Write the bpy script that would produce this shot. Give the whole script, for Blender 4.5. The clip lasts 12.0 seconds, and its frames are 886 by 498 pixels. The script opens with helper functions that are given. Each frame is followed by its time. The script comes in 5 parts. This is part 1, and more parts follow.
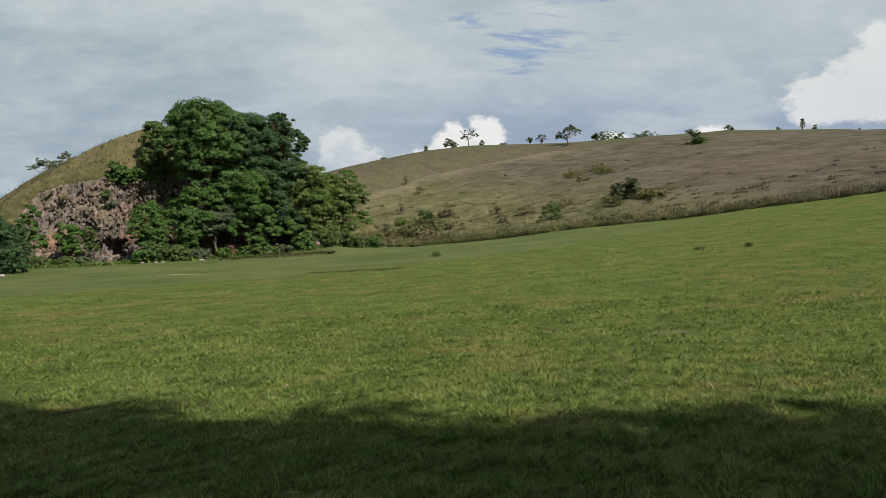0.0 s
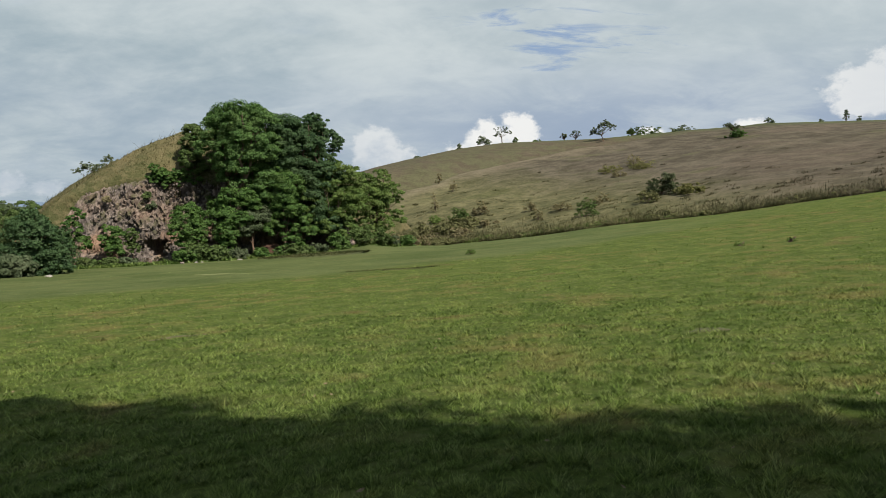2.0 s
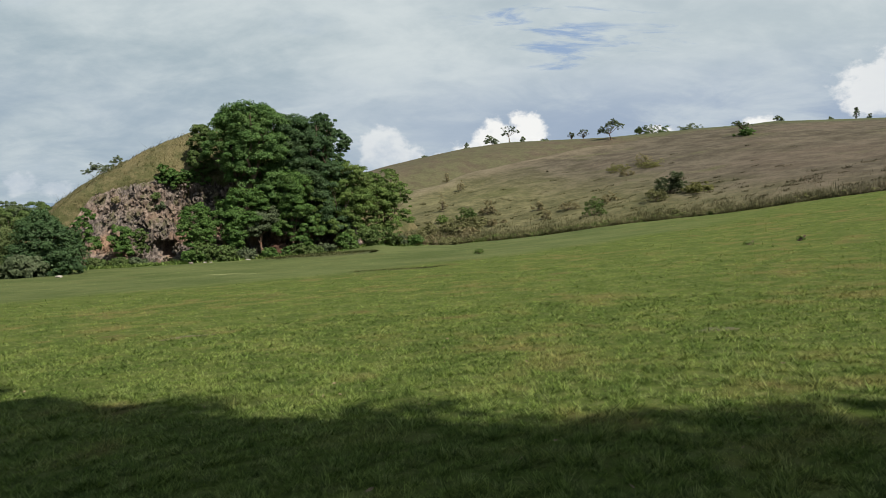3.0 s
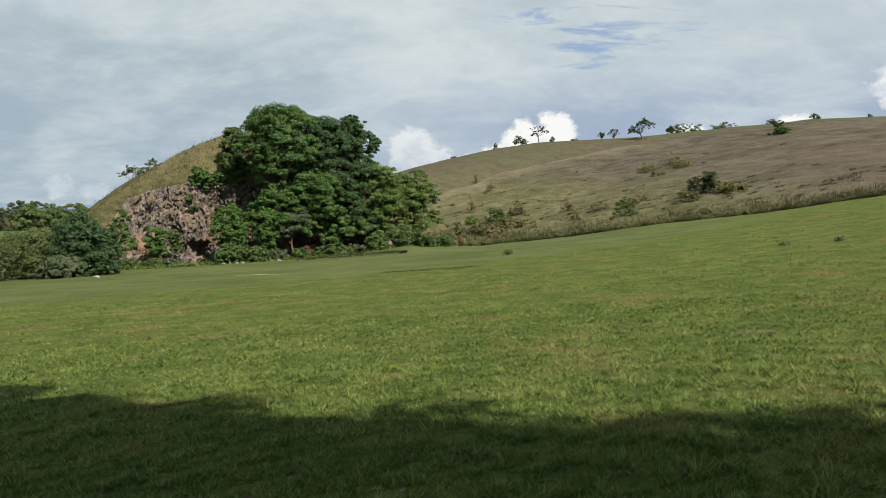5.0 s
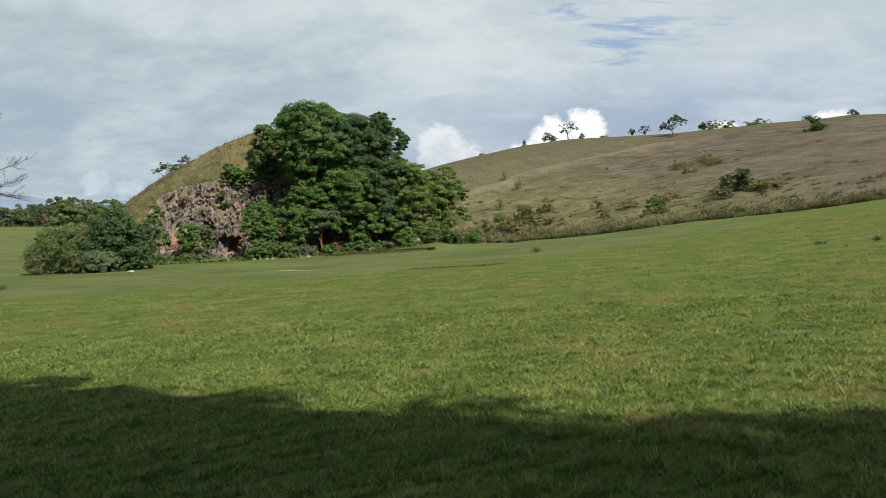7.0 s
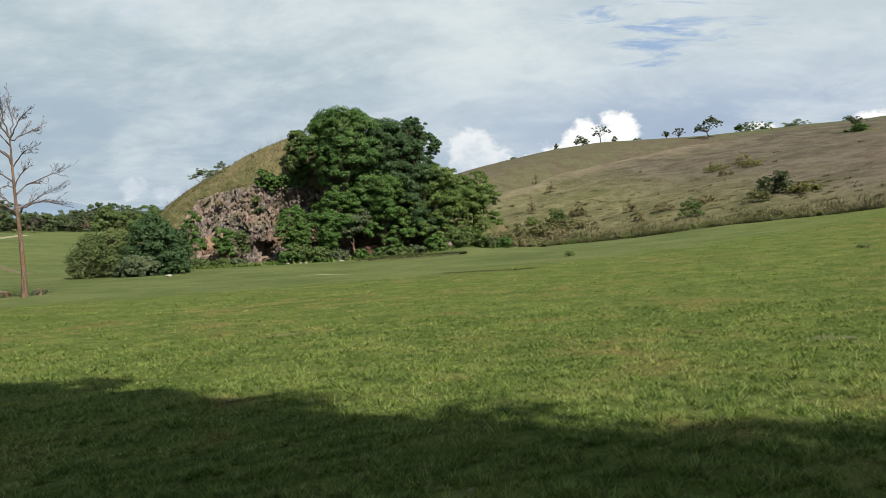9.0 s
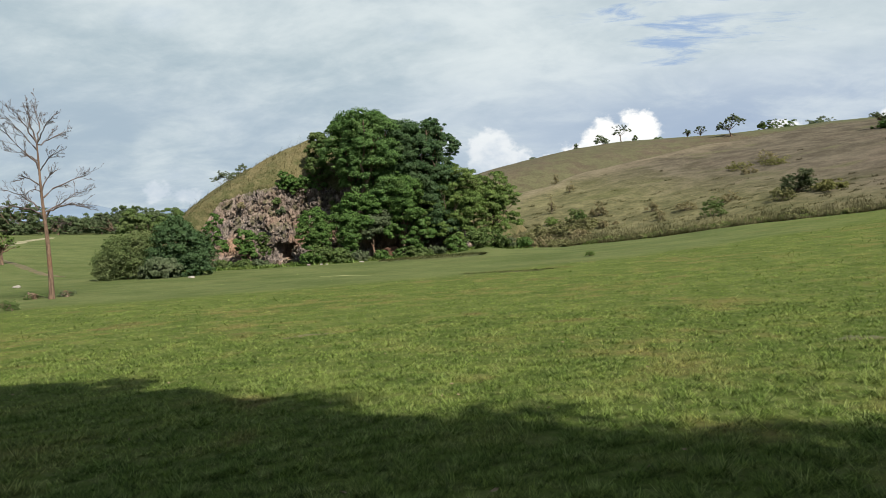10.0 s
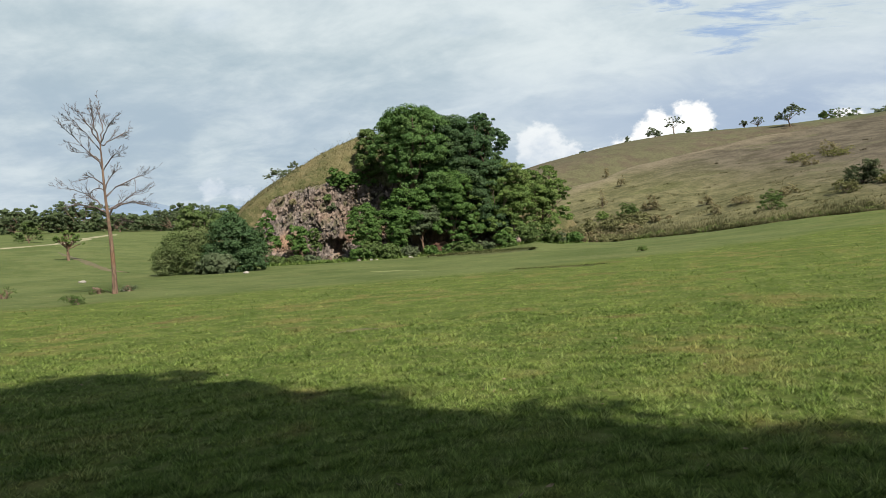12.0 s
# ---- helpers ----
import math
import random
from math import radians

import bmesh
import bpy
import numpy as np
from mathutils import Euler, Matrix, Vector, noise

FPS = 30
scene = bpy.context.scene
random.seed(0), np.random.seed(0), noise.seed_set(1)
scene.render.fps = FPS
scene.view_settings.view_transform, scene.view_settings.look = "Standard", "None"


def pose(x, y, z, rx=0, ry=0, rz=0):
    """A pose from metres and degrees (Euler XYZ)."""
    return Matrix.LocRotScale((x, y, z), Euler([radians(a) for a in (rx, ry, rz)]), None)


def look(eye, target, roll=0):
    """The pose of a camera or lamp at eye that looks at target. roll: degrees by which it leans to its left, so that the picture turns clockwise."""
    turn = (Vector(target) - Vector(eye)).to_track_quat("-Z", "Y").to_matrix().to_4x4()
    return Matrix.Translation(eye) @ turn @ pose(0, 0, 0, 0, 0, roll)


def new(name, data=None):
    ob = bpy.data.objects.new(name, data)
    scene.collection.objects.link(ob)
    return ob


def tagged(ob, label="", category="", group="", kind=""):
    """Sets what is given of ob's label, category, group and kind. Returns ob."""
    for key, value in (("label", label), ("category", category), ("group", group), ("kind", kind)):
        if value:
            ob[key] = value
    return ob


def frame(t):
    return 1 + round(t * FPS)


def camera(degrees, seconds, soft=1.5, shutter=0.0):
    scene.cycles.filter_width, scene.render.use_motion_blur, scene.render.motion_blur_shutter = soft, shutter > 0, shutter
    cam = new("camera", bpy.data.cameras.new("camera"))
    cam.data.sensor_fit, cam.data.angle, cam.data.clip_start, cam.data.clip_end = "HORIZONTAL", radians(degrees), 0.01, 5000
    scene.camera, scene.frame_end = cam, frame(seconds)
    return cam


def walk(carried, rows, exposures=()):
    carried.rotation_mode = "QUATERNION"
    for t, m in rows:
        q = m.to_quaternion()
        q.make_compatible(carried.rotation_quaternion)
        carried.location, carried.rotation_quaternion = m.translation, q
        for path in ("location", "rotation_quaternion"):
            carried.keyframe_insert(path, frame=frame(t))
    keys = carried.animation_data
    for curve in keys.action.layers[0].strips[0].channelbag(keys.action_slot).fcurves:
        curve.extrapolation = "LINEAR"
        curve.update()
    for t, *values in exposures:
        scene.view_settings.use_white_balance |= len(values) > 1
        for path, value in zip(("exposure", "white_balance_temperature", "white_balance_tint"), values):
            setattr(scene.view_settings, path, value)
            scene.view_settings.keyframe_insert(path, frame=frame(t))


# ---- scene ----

# ---------------------------------------------------------------- camera and walk
cam = camera(66.1, 12.0, soft=0.85)
PATH = [
    (0.0, pose(0.000, 0.000, 1.550, 87.243, -0.446, 0.000)),
    (0.5, pose(-0.010, -0.002, 1.553, 86.998, -0.242, 0.890)),
    (1.0, pose(-0.015, -0.004, 1.555, 86.959, 0.076, 1.663)),
    (1.5, pose(-0.023, -0.004, 1.552, 86.930, 0.113, 2.250)),
    (2.0, pose(-0.027, 0.001, 1.554, 87.068, 0.145, 2.833)),
    (2.5, pose(-0.029, -0.001, 1.556, 87.038, 0.151, 3.215)),
    (3.0, pose(-0.031, -0.004, 1.557, 87.033, 0.325, 3.463)),
    (5.0, pose(-0.059, -0.015, 1.559, 87.114, 0.457, 5.885)),
    (5.5, pose(-0.063, -0.013, 1.555, 86.987, 0.451, 6.438)),
    (6.0, pose(-0.072, -0.012, 1.549, 86.763, 0.513, 7.250)),
    (6.5, pose(-0.079, -0.018, 1.553, 86.862, 0.356, 7.938)),
    (8.5, pose(-0.108, -0.027, 1.555, 86.899, 0.232, 9.393)),
    (9.0, pose(-0.120, -0.036, 1.558, 87.247, 0.486, 10.869)),
    (9.5, pose(-0.123, -0.046, 1.561, 87.477, 0.877, 11.336)),
    (10.0, pose(-0.138, -0.051, 1.558, 87.324, 0.828, 12.497)),
    (10.5, pose(-0.142, -0.053, 1.559, 87.556, 0.882, 13.345)),
    (11.0, pose(-0.154, -0.059, 1.555, 87.280, 0.776, 14.194)),
    (11.5, pose(-0.161, -0.062, 1.557, 87.172, 1.119, 15.642)),
    (12.0, pose(-0.171, -0.072, 1.559, 87.000, 1.200, 16.572)),
]
EXPOSURES = [(0.0, 0.48), (3.0, 0.62), (5.5, 0.70), (8.5, 0.79), (10.5, 0.85), (12.0, 0.88)]
walk(cam, PATH, EXPOSURES)

# ---------------------------------------------------------------- node helpers


class Nodes:
    """Short hand for building a node tree."""

    def __init__(self, tree):
        self.t = tree
        tree.nodes.clear()

    def add(self, kind, ins=None, **props):
        n = self.t.nodes.new(kind)
        for k, v in props.items():
            setattr(n, k, v)
        for k, v in (ins or {}).items():
            if hasattr(v, "is_output"):
                self.t.links.new(v, n.inputs[k])
            else:
                n.inputs[k].default_value = v
        return n

    def math(self, op, a, b=0.0, c=0.0, clamp=False):
        return self.add("ShaderNodeMath", {0: a, 1: b, 2: c}, operation=op, use_clamp=clamp).outputs[0]

    def vec(self, op, a, b=(0, 0, 0)):
        n = self.add("ShaderNodeVectorMath", {0: a, 1: b}, operation=op)
        return n.outputs[0]

    def step(self, v, lo, hi, a=0.0, b=1.0):
        return self.add("ShaderNodeMapRange", {0: v, 1: lo, 2: hi, 3: a, 4: b}, interpolation_type="SMOOTHSTEP").outputs[0]

    def mix(self, f, a, b, blend="MIX"):
        n = self.add("ShaderNodeMix", {0: f, 6: a, 7: b}, data_type="RGBA", blend_type=blend)
        return n.outputs[2]

    def noise(self, vec, scale, detail=4.0, rough=0.55, dist=0.0):
        return self.add("ShaderNodeTexNoise", {"Vector": vec, "Scale": scale, "Detail": detail, "Roughness": rough, "Distortion": dist}).outputs[0]


def rgb(r, g, b):
    return (r, g, b, 1.0)


# ---------------------------------------------------------------- world, sun
SUN_AZ, SUN_EL = 132.0, 50.0  # degrees clockwise from +y, above the horizon
sun = new("sun", bpy.data.lights.new("sun", "SUN"))
sun.data.energy, sun.data.angle, sun.data.color = 5.0, radians(0.7), (1.0, 0.93, 0.82)
sd = Vector((math.sin(radians(SUN_AZ)) * math.cos(radians(SUN_EL)), math.cos(radians(SUN_AZ)) * math.cos(radians(SUN_EL)), math.sin(radians(SUN_EL))))
sun.matrix_world = look(sd * 60, (0, 0, 0))


def make_world():
    w = bpy.data.worlds.new("sky")
    scene.world = w
    w.use_nodes = True
    n = Nodes(w.node_tree)
    d = n.add("ShaderNodeTexCoord").outputs["Generated"]
    sep = n.add("ShaderNodeSeparateXYZ", {0: d}).outputs
    sky = n.add("ShaderNodeTexSky", sky_type="NISHITA", sun_disc=False, sun_elevation=radians(SUN_EL), sun_rotation=radians(SUN_AZ), air_density=1.2, dust_density=1.5).outputs[0]
    blue = n.vec("SCALE", sky)
    blue.node.inputs[3].default_value = 0.075
    # a flat deck of cloud high above: directions meet a plane
    h = n.math("ADD", n.math("MAXIMUM", sep[2], 0.0), 0.30)
    px, py = n.math("DIVIDE", sep[0], h), n.math("DIVIDE", sep[1], h)
    p = n.add("ShaderNodeCombineXYZ", {0: px, 1: py, 2: 0.0}).outputs[0]
    q = n.vec("ADD", n.vec("MULTIPLY", p, (1.9, 2.4, 1.0)), (3.1, 0.4, 1.0))
    big = n.noise(q, 0.55, 5.0, 0.55, 0.3)
    mid = n.noise(q, 1.7, 6.0, 0.6, 0.4)
    fine = n.noise(n.vec("ADD", q, (7.0, 2.0, 0.0)), 4.5, 6.0, 0.62, 0.2)
    tone = n.math("ADD", n.math("MULTIPLY", big, 0.55), n.math("ADD", n.math("MULTIPLY", mid, 0.33), n.math("MULTIPLY", fine, 0.16)))
    lit = n.step(tone, 0.40, 0.66)
    deck = n.mix(lit, rgb(0.27, 0.338, 0.378), rgb(0.455, 0.505, 0.518))
    # angles of the view: degrees to the side and up
    az = n.math("MULTIPLY", n.math("ARCTAN2", sep[0], sep[1]), 57.2958)
    el = n.math("MULTIPLY", n.math("ARCSINE", sep[2]), 57.2958)

    def blob(ca, ce, ra, re):
        u = n.math("DIVIDE", n.math("SUBTRACT", az, ca), ra)
        v = n.math("DIVIDE", n.math("SUBTRACT", el, ce), re)
        return n.math("SUBTRACT", 1.0, n.math("SQRT", n.math("ADD", n.math("MULTIPLY", u, u), n.math("MULTIPLY", v, v))))

    # brighter towards the open side of the sky
    deck = n.mix(n.step(az, -32.0, 22.0, 0.0, 0.26), deck, rgb(0.58, 0.61, 0.615))
    # gaps of blue in the deck
    gap = n.math("MAXIMUM", blob(7.5, 14.3, 8.5, 3.4), n.math("MAXIMUM", blob(12.0, 17.6, 7.0, 1.9), blob(31.0, 19.5, 8.0, 1.6)))
    gapn = n.math("ADD", gap, n.math("MULTIPLY", n.math("SUBTRACT", n.noise(n.vec("MULTIPLY", q, (1.0, 2.6, 1.0)), 2.4, 8.0, 0.64, 0.5), 0.555), 5.0))
    hole = n.step(gapn, 0.05, 1.0, 0.0, 0.75)
    thin = n.step(n.noise(q, 1.1, 4.0, 0.5), 0.63, 0.78, 0.0, 0.2)
    col = n.mix(n.math("MAXIMUM", hole, thin), deck, n.mix(0.62, blue, rgb(0.15, 0.25, 0.47)))
    # blue-grey haze under the deck, low in the sky
    low = n.step(el, 14.0, 7.0)
    side = n.step(az, -22.0, 12.0, 0.35, 1.0)
    lown = n.math("MULTIPLY", n.math("MULTIPLY", low, side), n.step(mid, 0.72, 0.42, 0.45, 1.0))
    col = n.mix(n.math("MULTIPLY", lown, 0.85), col, rgb(0.235, 0.297, 0.40))
    # cumulus towers near the horizon
    dn = n.vec("MULTIPLY", d, (1.0, 1.0, 1.35))
    puff = n.noise(dn, 22.0, 6.0, 0.58)
    curl = n.noise(dn, 60.0, 4.0, 0.6)
    edge = n.math("ADD", n.math("MULTIPLY", n.math("SUBTRACT", puff, 0.5), 1.7), n.math("MULTIPLY", n.math("SUBTRACT", curl, 0.5), 0.7))
    towers = ((3.6, 6.7, 2.0, 2.0), (0.9, 6.2, 2.4, 1.7), (-1.4, 5.2, 2.0, 0.9), (-3.9, 4.7, 1.6, 0.6), (-8.4, 5.0, 2.4, 2.3), (-6.6, 4.2, 2.4, 1.7), (14.0, 6.5, 1.5, 0.75),
              (21.2, 6.5, 1.9, 0.8), (29.0, 8.6, 3.4, 2.4), (33.5, 10.0, 5.4, 4.0), (-35.2, 2.4, 1.4, 1.0), (-32.4, 1.8, 2.2, 0.9))
    dens = None
    for ca, ce, ra, re in towers:
        b = n.math("MULTIPLY", blob(ca, ce, ra, re), min(1.0, re / 1.6))
        dens = b if dens is None else n.math("MAXIMUM", dens, b)
    dens = n.math("ADD", dens, n.math("MULTIPLY", edge, 0.8))
    mask = n.step(dens, 0.03, 0.34)
    body = n.math("ADD", n.math("MULTIPLY", n.noise(dn, 34.0, 5.0, 0.6), 1.2), n.step(el, 3.0, 9.0, -0.35, 0.2))
    puffc = n.mix(n.step(body, 0.12, 0.62), rgb(0.46, 0.50, 0.55), rgb(0.69, 0.69, 0.675))
    fade = n.math("SUBTRACT", n.step(az, -3.0, -7.0, 0.96, 0.52), n.step(az, 20.0, 30.0, 0.0, 0.3))
    col = n.mix(n.math("MULTIPLY", mask, fade), col, puffc)
    # the cloud breaks up around the sun
    near_sun = n.add("ShaderNodeVectorMath", {0: d, 1: tuple(sd)}, operation="DOT_PRODUCT").outputs["Value"]
    col = n.mix(n.step(n.math("ADD", near_sun, n.math("MULTIPLY", n.math("SUBTRACT", mid, 0.5), 0.8)), 0.25, 0.65, 0.0, 0.6), col, n.mix(0.5, blue, rgb(0.10, 0.17, 0.30)))
    bg = n.add("ShaderNodeBackground", {0: col, 1: 0.88})
    out = n.add("ShaderNodeOutputWorld")
    n.t.links.new(bg.outputs[0], out.inputs[0])


make_world()

# ---------------------------------------------------------------- materials


def material(name, build):
    m = bpy.data.materials.new(name)
    m.use_nodes = True
    n = Nodes(m.node_tree)
    pos = n.add("ShaderNodeNewGeometry").outputs["Position"]
    shader = build(n, pos)
    out = n.add("ShaderNodeOutputMaterial")
    n.t.links.new(shader, out.inputs[0])
    return m


def surface(n, col, rough=0.9, height=None, strength=0.3, dist=0.02, spec=0.2):
    ins = {"Base Color": col, "Roughness": rough, "Specular IOR Level": spec}
    if height is not None:
        ins["Normal"] = n.add("ShaderNodeBump", {"Strength": strength, "Distance": dist, "Height": height}).outputs[0]
    return n.add("ShaderNodeBsdfPrincipled", ins).outputs[0]


def lawn_colour(n, pos):
    """Green turf with straw-coloured and bare patches, at the scales of metres and decimetres."""
    a = n.noise(pos, 0.16, 4.0, 0.6)
    b = n.noise(pos, 0.9, 5.0, 0.6)
    c = n.noise(pos, 6.0, 4.0, 0.6)
    col = n.mix(n.step(b, 0.35, 0.68), rgb(0.080, 0.124, 0.026), rgb(0.138, 0.185, 0.044))
    col = n.mix(n.step(c, 0.44, 0.66, 0.0, 0.6), col, rgb(0.168, 0.198, 0.074))
    # dark spots put the shade in gaps between blades into the colour
    gap = n.noise(pos, 9.0, 5.0, 0.65)
    col = n.mix(n.step(gap, 0.50, 0.66, 0.0, 0.65), col, rgb(0.034, 0.056, 0.014))
    worn = n.math("MULTIPLY", n.step(n.add("ShaderNodeSeparateXYZ", {0: pos}).outputs[0], 0.0, 3.5), n.step(n.add("ShaderNodeSeparateXYZ", {0: pos}).outputs[1], 22.0, 9.0, 0.0, 0.02))
    straw = n.math("MULTIPLY", n.step(n.math("ADD", worn, n.math("ADD", n.math("MULTIPLY", a, 0.5), n.math("MULTIPLY", b, 0.5))), 0.50, 0.64), 0.6)
    col = n.mix(straw, col, rgb(0.185, 0.15, 0.062))
    col = n.mix(n.step(n.noise(pos, 0.45, 3.0, 0.5), 0.63, 0.72, 0.0, 0.4), col, rgb(0.12, 0.082, 0.045))
    # tuft shadows put into the colour as dark mottle, paler tufts between
    tuft = n.noise(n.vec("MULTIPLY", pos, (0.8, 1.2, 1.0)), 1.5, 7.0, 0.74)
    col = n.mix(n.step(tuft, 0.52, 0.68, 0.0, 0.45), col, rgb(0.052, 0.088, 0.018))
    col = n.mix(n.step(tuft, 0.45, 0.34, 0.0, 0.35), col, rgb(0.185, 0.205, 0.072))
    # finer, darker green turf towards the rock and in the far valley
    sep = n.add("ShaderNodeSeparateXYZ", {0: pos}).outputs
    back = n.math("SUBTRACT", n.math("ADD", sep[1], n.math("MULTIPLY", n.math("ADD", a, n.math("MULTIPLY", b, 0.4)), 8.0)), n.math("MULTIPLY", sep[0], 0.6))
    fine = n.mix(n.step(n.noise(n.vec("MULTIPLY", pos, (0.7, 1.0, 1.0)), 0.22, 8.0, 0.76), 0.38, 0.62), rgb(0.082, 0.116, 0.042), rgb(0.138, 0.172, 0.070))
    return n.mix(n.math("MULTIPLY", n.step(back, 43.0, 48.5, 0.0, 0.8), n.step(sep[0], 26.0, 6.0, 0.15, 1.0)), col, fine)


def dry_colour(n, pos):
    """Dead standing grass: rose-brown and straw up the hill, olive and yellow low down, greener on top."""
    a = n.noise(pos, 0.035, 4.0, 0.6)
    b = n.noise(pos, 0.20, 5.0, 0.65)
    c = n.noise(pos, 1.6, 5.0, 0.7)
    f = n.noise(pos, 0.7, 7.0, 0.72)
    x = n.add("ShaderNodeSeparateXYZ", {0: pos}).outputs
    col = n.mix(n.step(b, 0.34, 0.66), rgb(0.064, 0.051, 0.039), rgb(0.104, 0.083, 0.065))
    col = n.mix(n.step(a, 0.50, 0.66, 0.0, 0.5), col, rgb(0.112, 0.082, 0.067))
    # olive and straw-yellow growth on the lower slope, fading towards the east
    foot = n.step(n.math("ADD", n.math("ADD", x[2], n.math("MULTIPLY", n.math("MAXIMUM", x[0], -5.0), 0.2)), n.math("MULTIPLY", n.math("SUBTRACT", b, 0.5), 9.0)), 14.0, 4.0)
    low = n.mix(n.step(n.math("ADD", n.math("MULTIPLY", b, 0.6), n.math("MULTIPLY", c, 0.4)), 0.40, 0.62), rgb(0.084, 0.078, 0.038), rgb(0.146, 0.126, 0.068))
    col = n.mix(n.math("MULTIPLY", foot, 0.85), col, low)
    green = n.step(n.noise(n.vec("MULTIPLY", pos, (0.6, 1.0, 1.0)), 0.11, 5.0, 0.65), 0.56, 0.68, 0.0, 0.4)
    col = n.mix(green, col, rgb(0.084, 0.086, 0.036))
    # the top behind the spur is darker and greener, the spur's brow pale
    upper = n.add("ShaderNodeAttribute", attribute_name="upper").outputs["Fac"]
    brow = n.add("ShaderNodeAttribute", attribute_name="brow").outputs["Fac"]
    hill = n.mix(n.step(n.math("ADD", b, n.math("MULTIPLY", a, 0.6)), 0.60, 0.92), rgb(0.098, 0.074, 0.056), rgb(0.082, 0.076, 0.044))
    col = n.mix(n.math("MULTIPLY", upper, 0.8), col, hill)
    col = n.mix(n.math("MULTIPLY", brow, n.step(b, 0.3, 0.6, 0.25, 0.8)), col, rgb(0.158, 0.124, 0.090))
    crown = n.math("MULTIPLY", n.step(n.math("ADD", x[2], n.math("MULTIPLY", b, 3.0)), 21.2, 23.6), n.step(c, 0.34, 0.54, 0.5, 1.0))
    col = n.mix(n.math("MULTIPLY", crown, 0.8), col, rgb(0.072, 0.084, 0.038))
    # dark tussocks and paler lodged patches
    col = n.mix(n.step(f, 0.56, 0.70, 0.0, 0.25), col, rgb(0.052, 0.052, 0.026))
    col = n.mix(n.step(f, 0.42, 0.32, 0.0, 0.28), col, rgb(0.140, 0.115, 0.085))
    grain = n.math("MULTIPLY", n.step(n.noise(pos, 2.6, 7.0, 0.8), 0.34, 0.66, 0.8, 1.16), n.step(n.noise(pos, 0.4, 6.0, 0.7), 0.34, 0.66, 0.88, 1.1))
    g3 = n.add("ShaderNodeCombineXYZ", {0: grain, 1: grain, 2: grain}).outputs[0]
    return n.vec("MULTIPLY", n.vec("MULTIPLY", col, (0.84, 0.91, 0.85)), g3)


def build_ground(n, pos):
    dry = n.add("ShaderNodeAttribute", attribute_name="dry").outputs["Fac"]
    wob = n.math("MULTIPLY", n.math("SUBTRACT", n.noise(pos, 0.8, 4.0, 0.6), 0.5), 0.5)
    f = n.step(n.math("ADD", dry, wob), 0.42, 0.58)
    # darkened under the blades: thatch, and shade between blades set in colour
    turf = n.vec("MULTIPLY", lawn_colour(n, pos), (0.66, 0.62, 0.62))
    col = n.mix(f, turf, dry_colour(n, pos))
    specks = n.step(n.noise(n.vec("MULTIPLY", pos, (0.5, 1.4, 1.0)), 1.3, 6.0, 0.72), 0.58, 0.70, 0.0, 0.45)
    specks = n.math("MULTIPLY", specks, n.math("SUBTRACT", 1.0, n.math("MULTIPLY", f, 0.7)))
    col = n.mix(specks, col, n.mix(f, rgb(0.03, 0.05, 0.012), rgb(0.09, 0.074, 0.048)))
    hgt = n.math("ADD", n.math("MULTIPLY", n.noise(pos, 2.2, 8.0, 0.75), n.math("SUBTRACT", 1.0, n.math("MULTIPLY", f, 0.55))), n.math("MULTIPLY", n.noise(pos, 0.35, 3.0, 0.5), 1.5))
    return surface(n, col, 0.95, hgt, 0.8, 0.16, 0.03)


MAT_GROUND = material("turf_and_dry_grass", build_ground)


def build_blade(colour, lo=0.55, hi=1.5):
    def go(n, pos):
        rnd = n.add("ShaderNodeNewGeometry").outputs["Random Per Island"]
        col = n.mix(n.step(rnd, 0.0, 1.0, 0.0, 1.0), n.vec("MULTIPLY", colour(n, pos), (lo, lo * 1.1, lo * 0.96)), n.vec("MULTIPLY", colour(n, pos), (hi, hi * 0.96, hi * 0.96)))
        dif = n.add("ShaderNodeBsdfDiffuse", {0: col})
        tra = n.add("ShaderNodeBsdfTranslucent", {0: col})
        gl = n.add("ShaderNodeBsdfGlossy", {0: rgb(0.6, 0.62, 0.55), "Roughness": 0.5})
        m = n.add("ShaderNodeMixShader", {0: 0.3, 1: dif.outputs[0], 2: tra.outputs[0]})
        return n.add("ShaderNodeMixShader", {0: 0.012, 1: m.outputs[0], 2: gl.outputs[0]}).outputs[0]
    return go


MAT_BLADE = material("grass_blades", build_blade(lawn_colour, 0.42, 1.65))
MAT_BLADE_BACK = material("mown_turf_blades", build_blade(lawn_colour, 0.68, 1.5))

MAT_DRYBLADE = material("dry_grass_blades", build_blade(dry_colour, 0.95, 1.65))


def weed_colour(a, b):
    def go(n, pos):
        return n.mix(n.step(n.noise(pos, 0.6, 5.0, 0.65), 0.36, 0.66), rgb(*a), rgb(*b))
    return go


# blades coloured dark to stand for the shade of the low banks
MAT_BANKBLADE = material("bank_shade_blades", build_blade(weed_colour((0.038, 0.048, 0.016), (0.075, 0.076, 0.03))))
MAT_FOOTWEED = material("foot_weeds", build_blade(weed_colour((0.07, 0.115, 0.026), (0.13, 0.175, 0.05))))


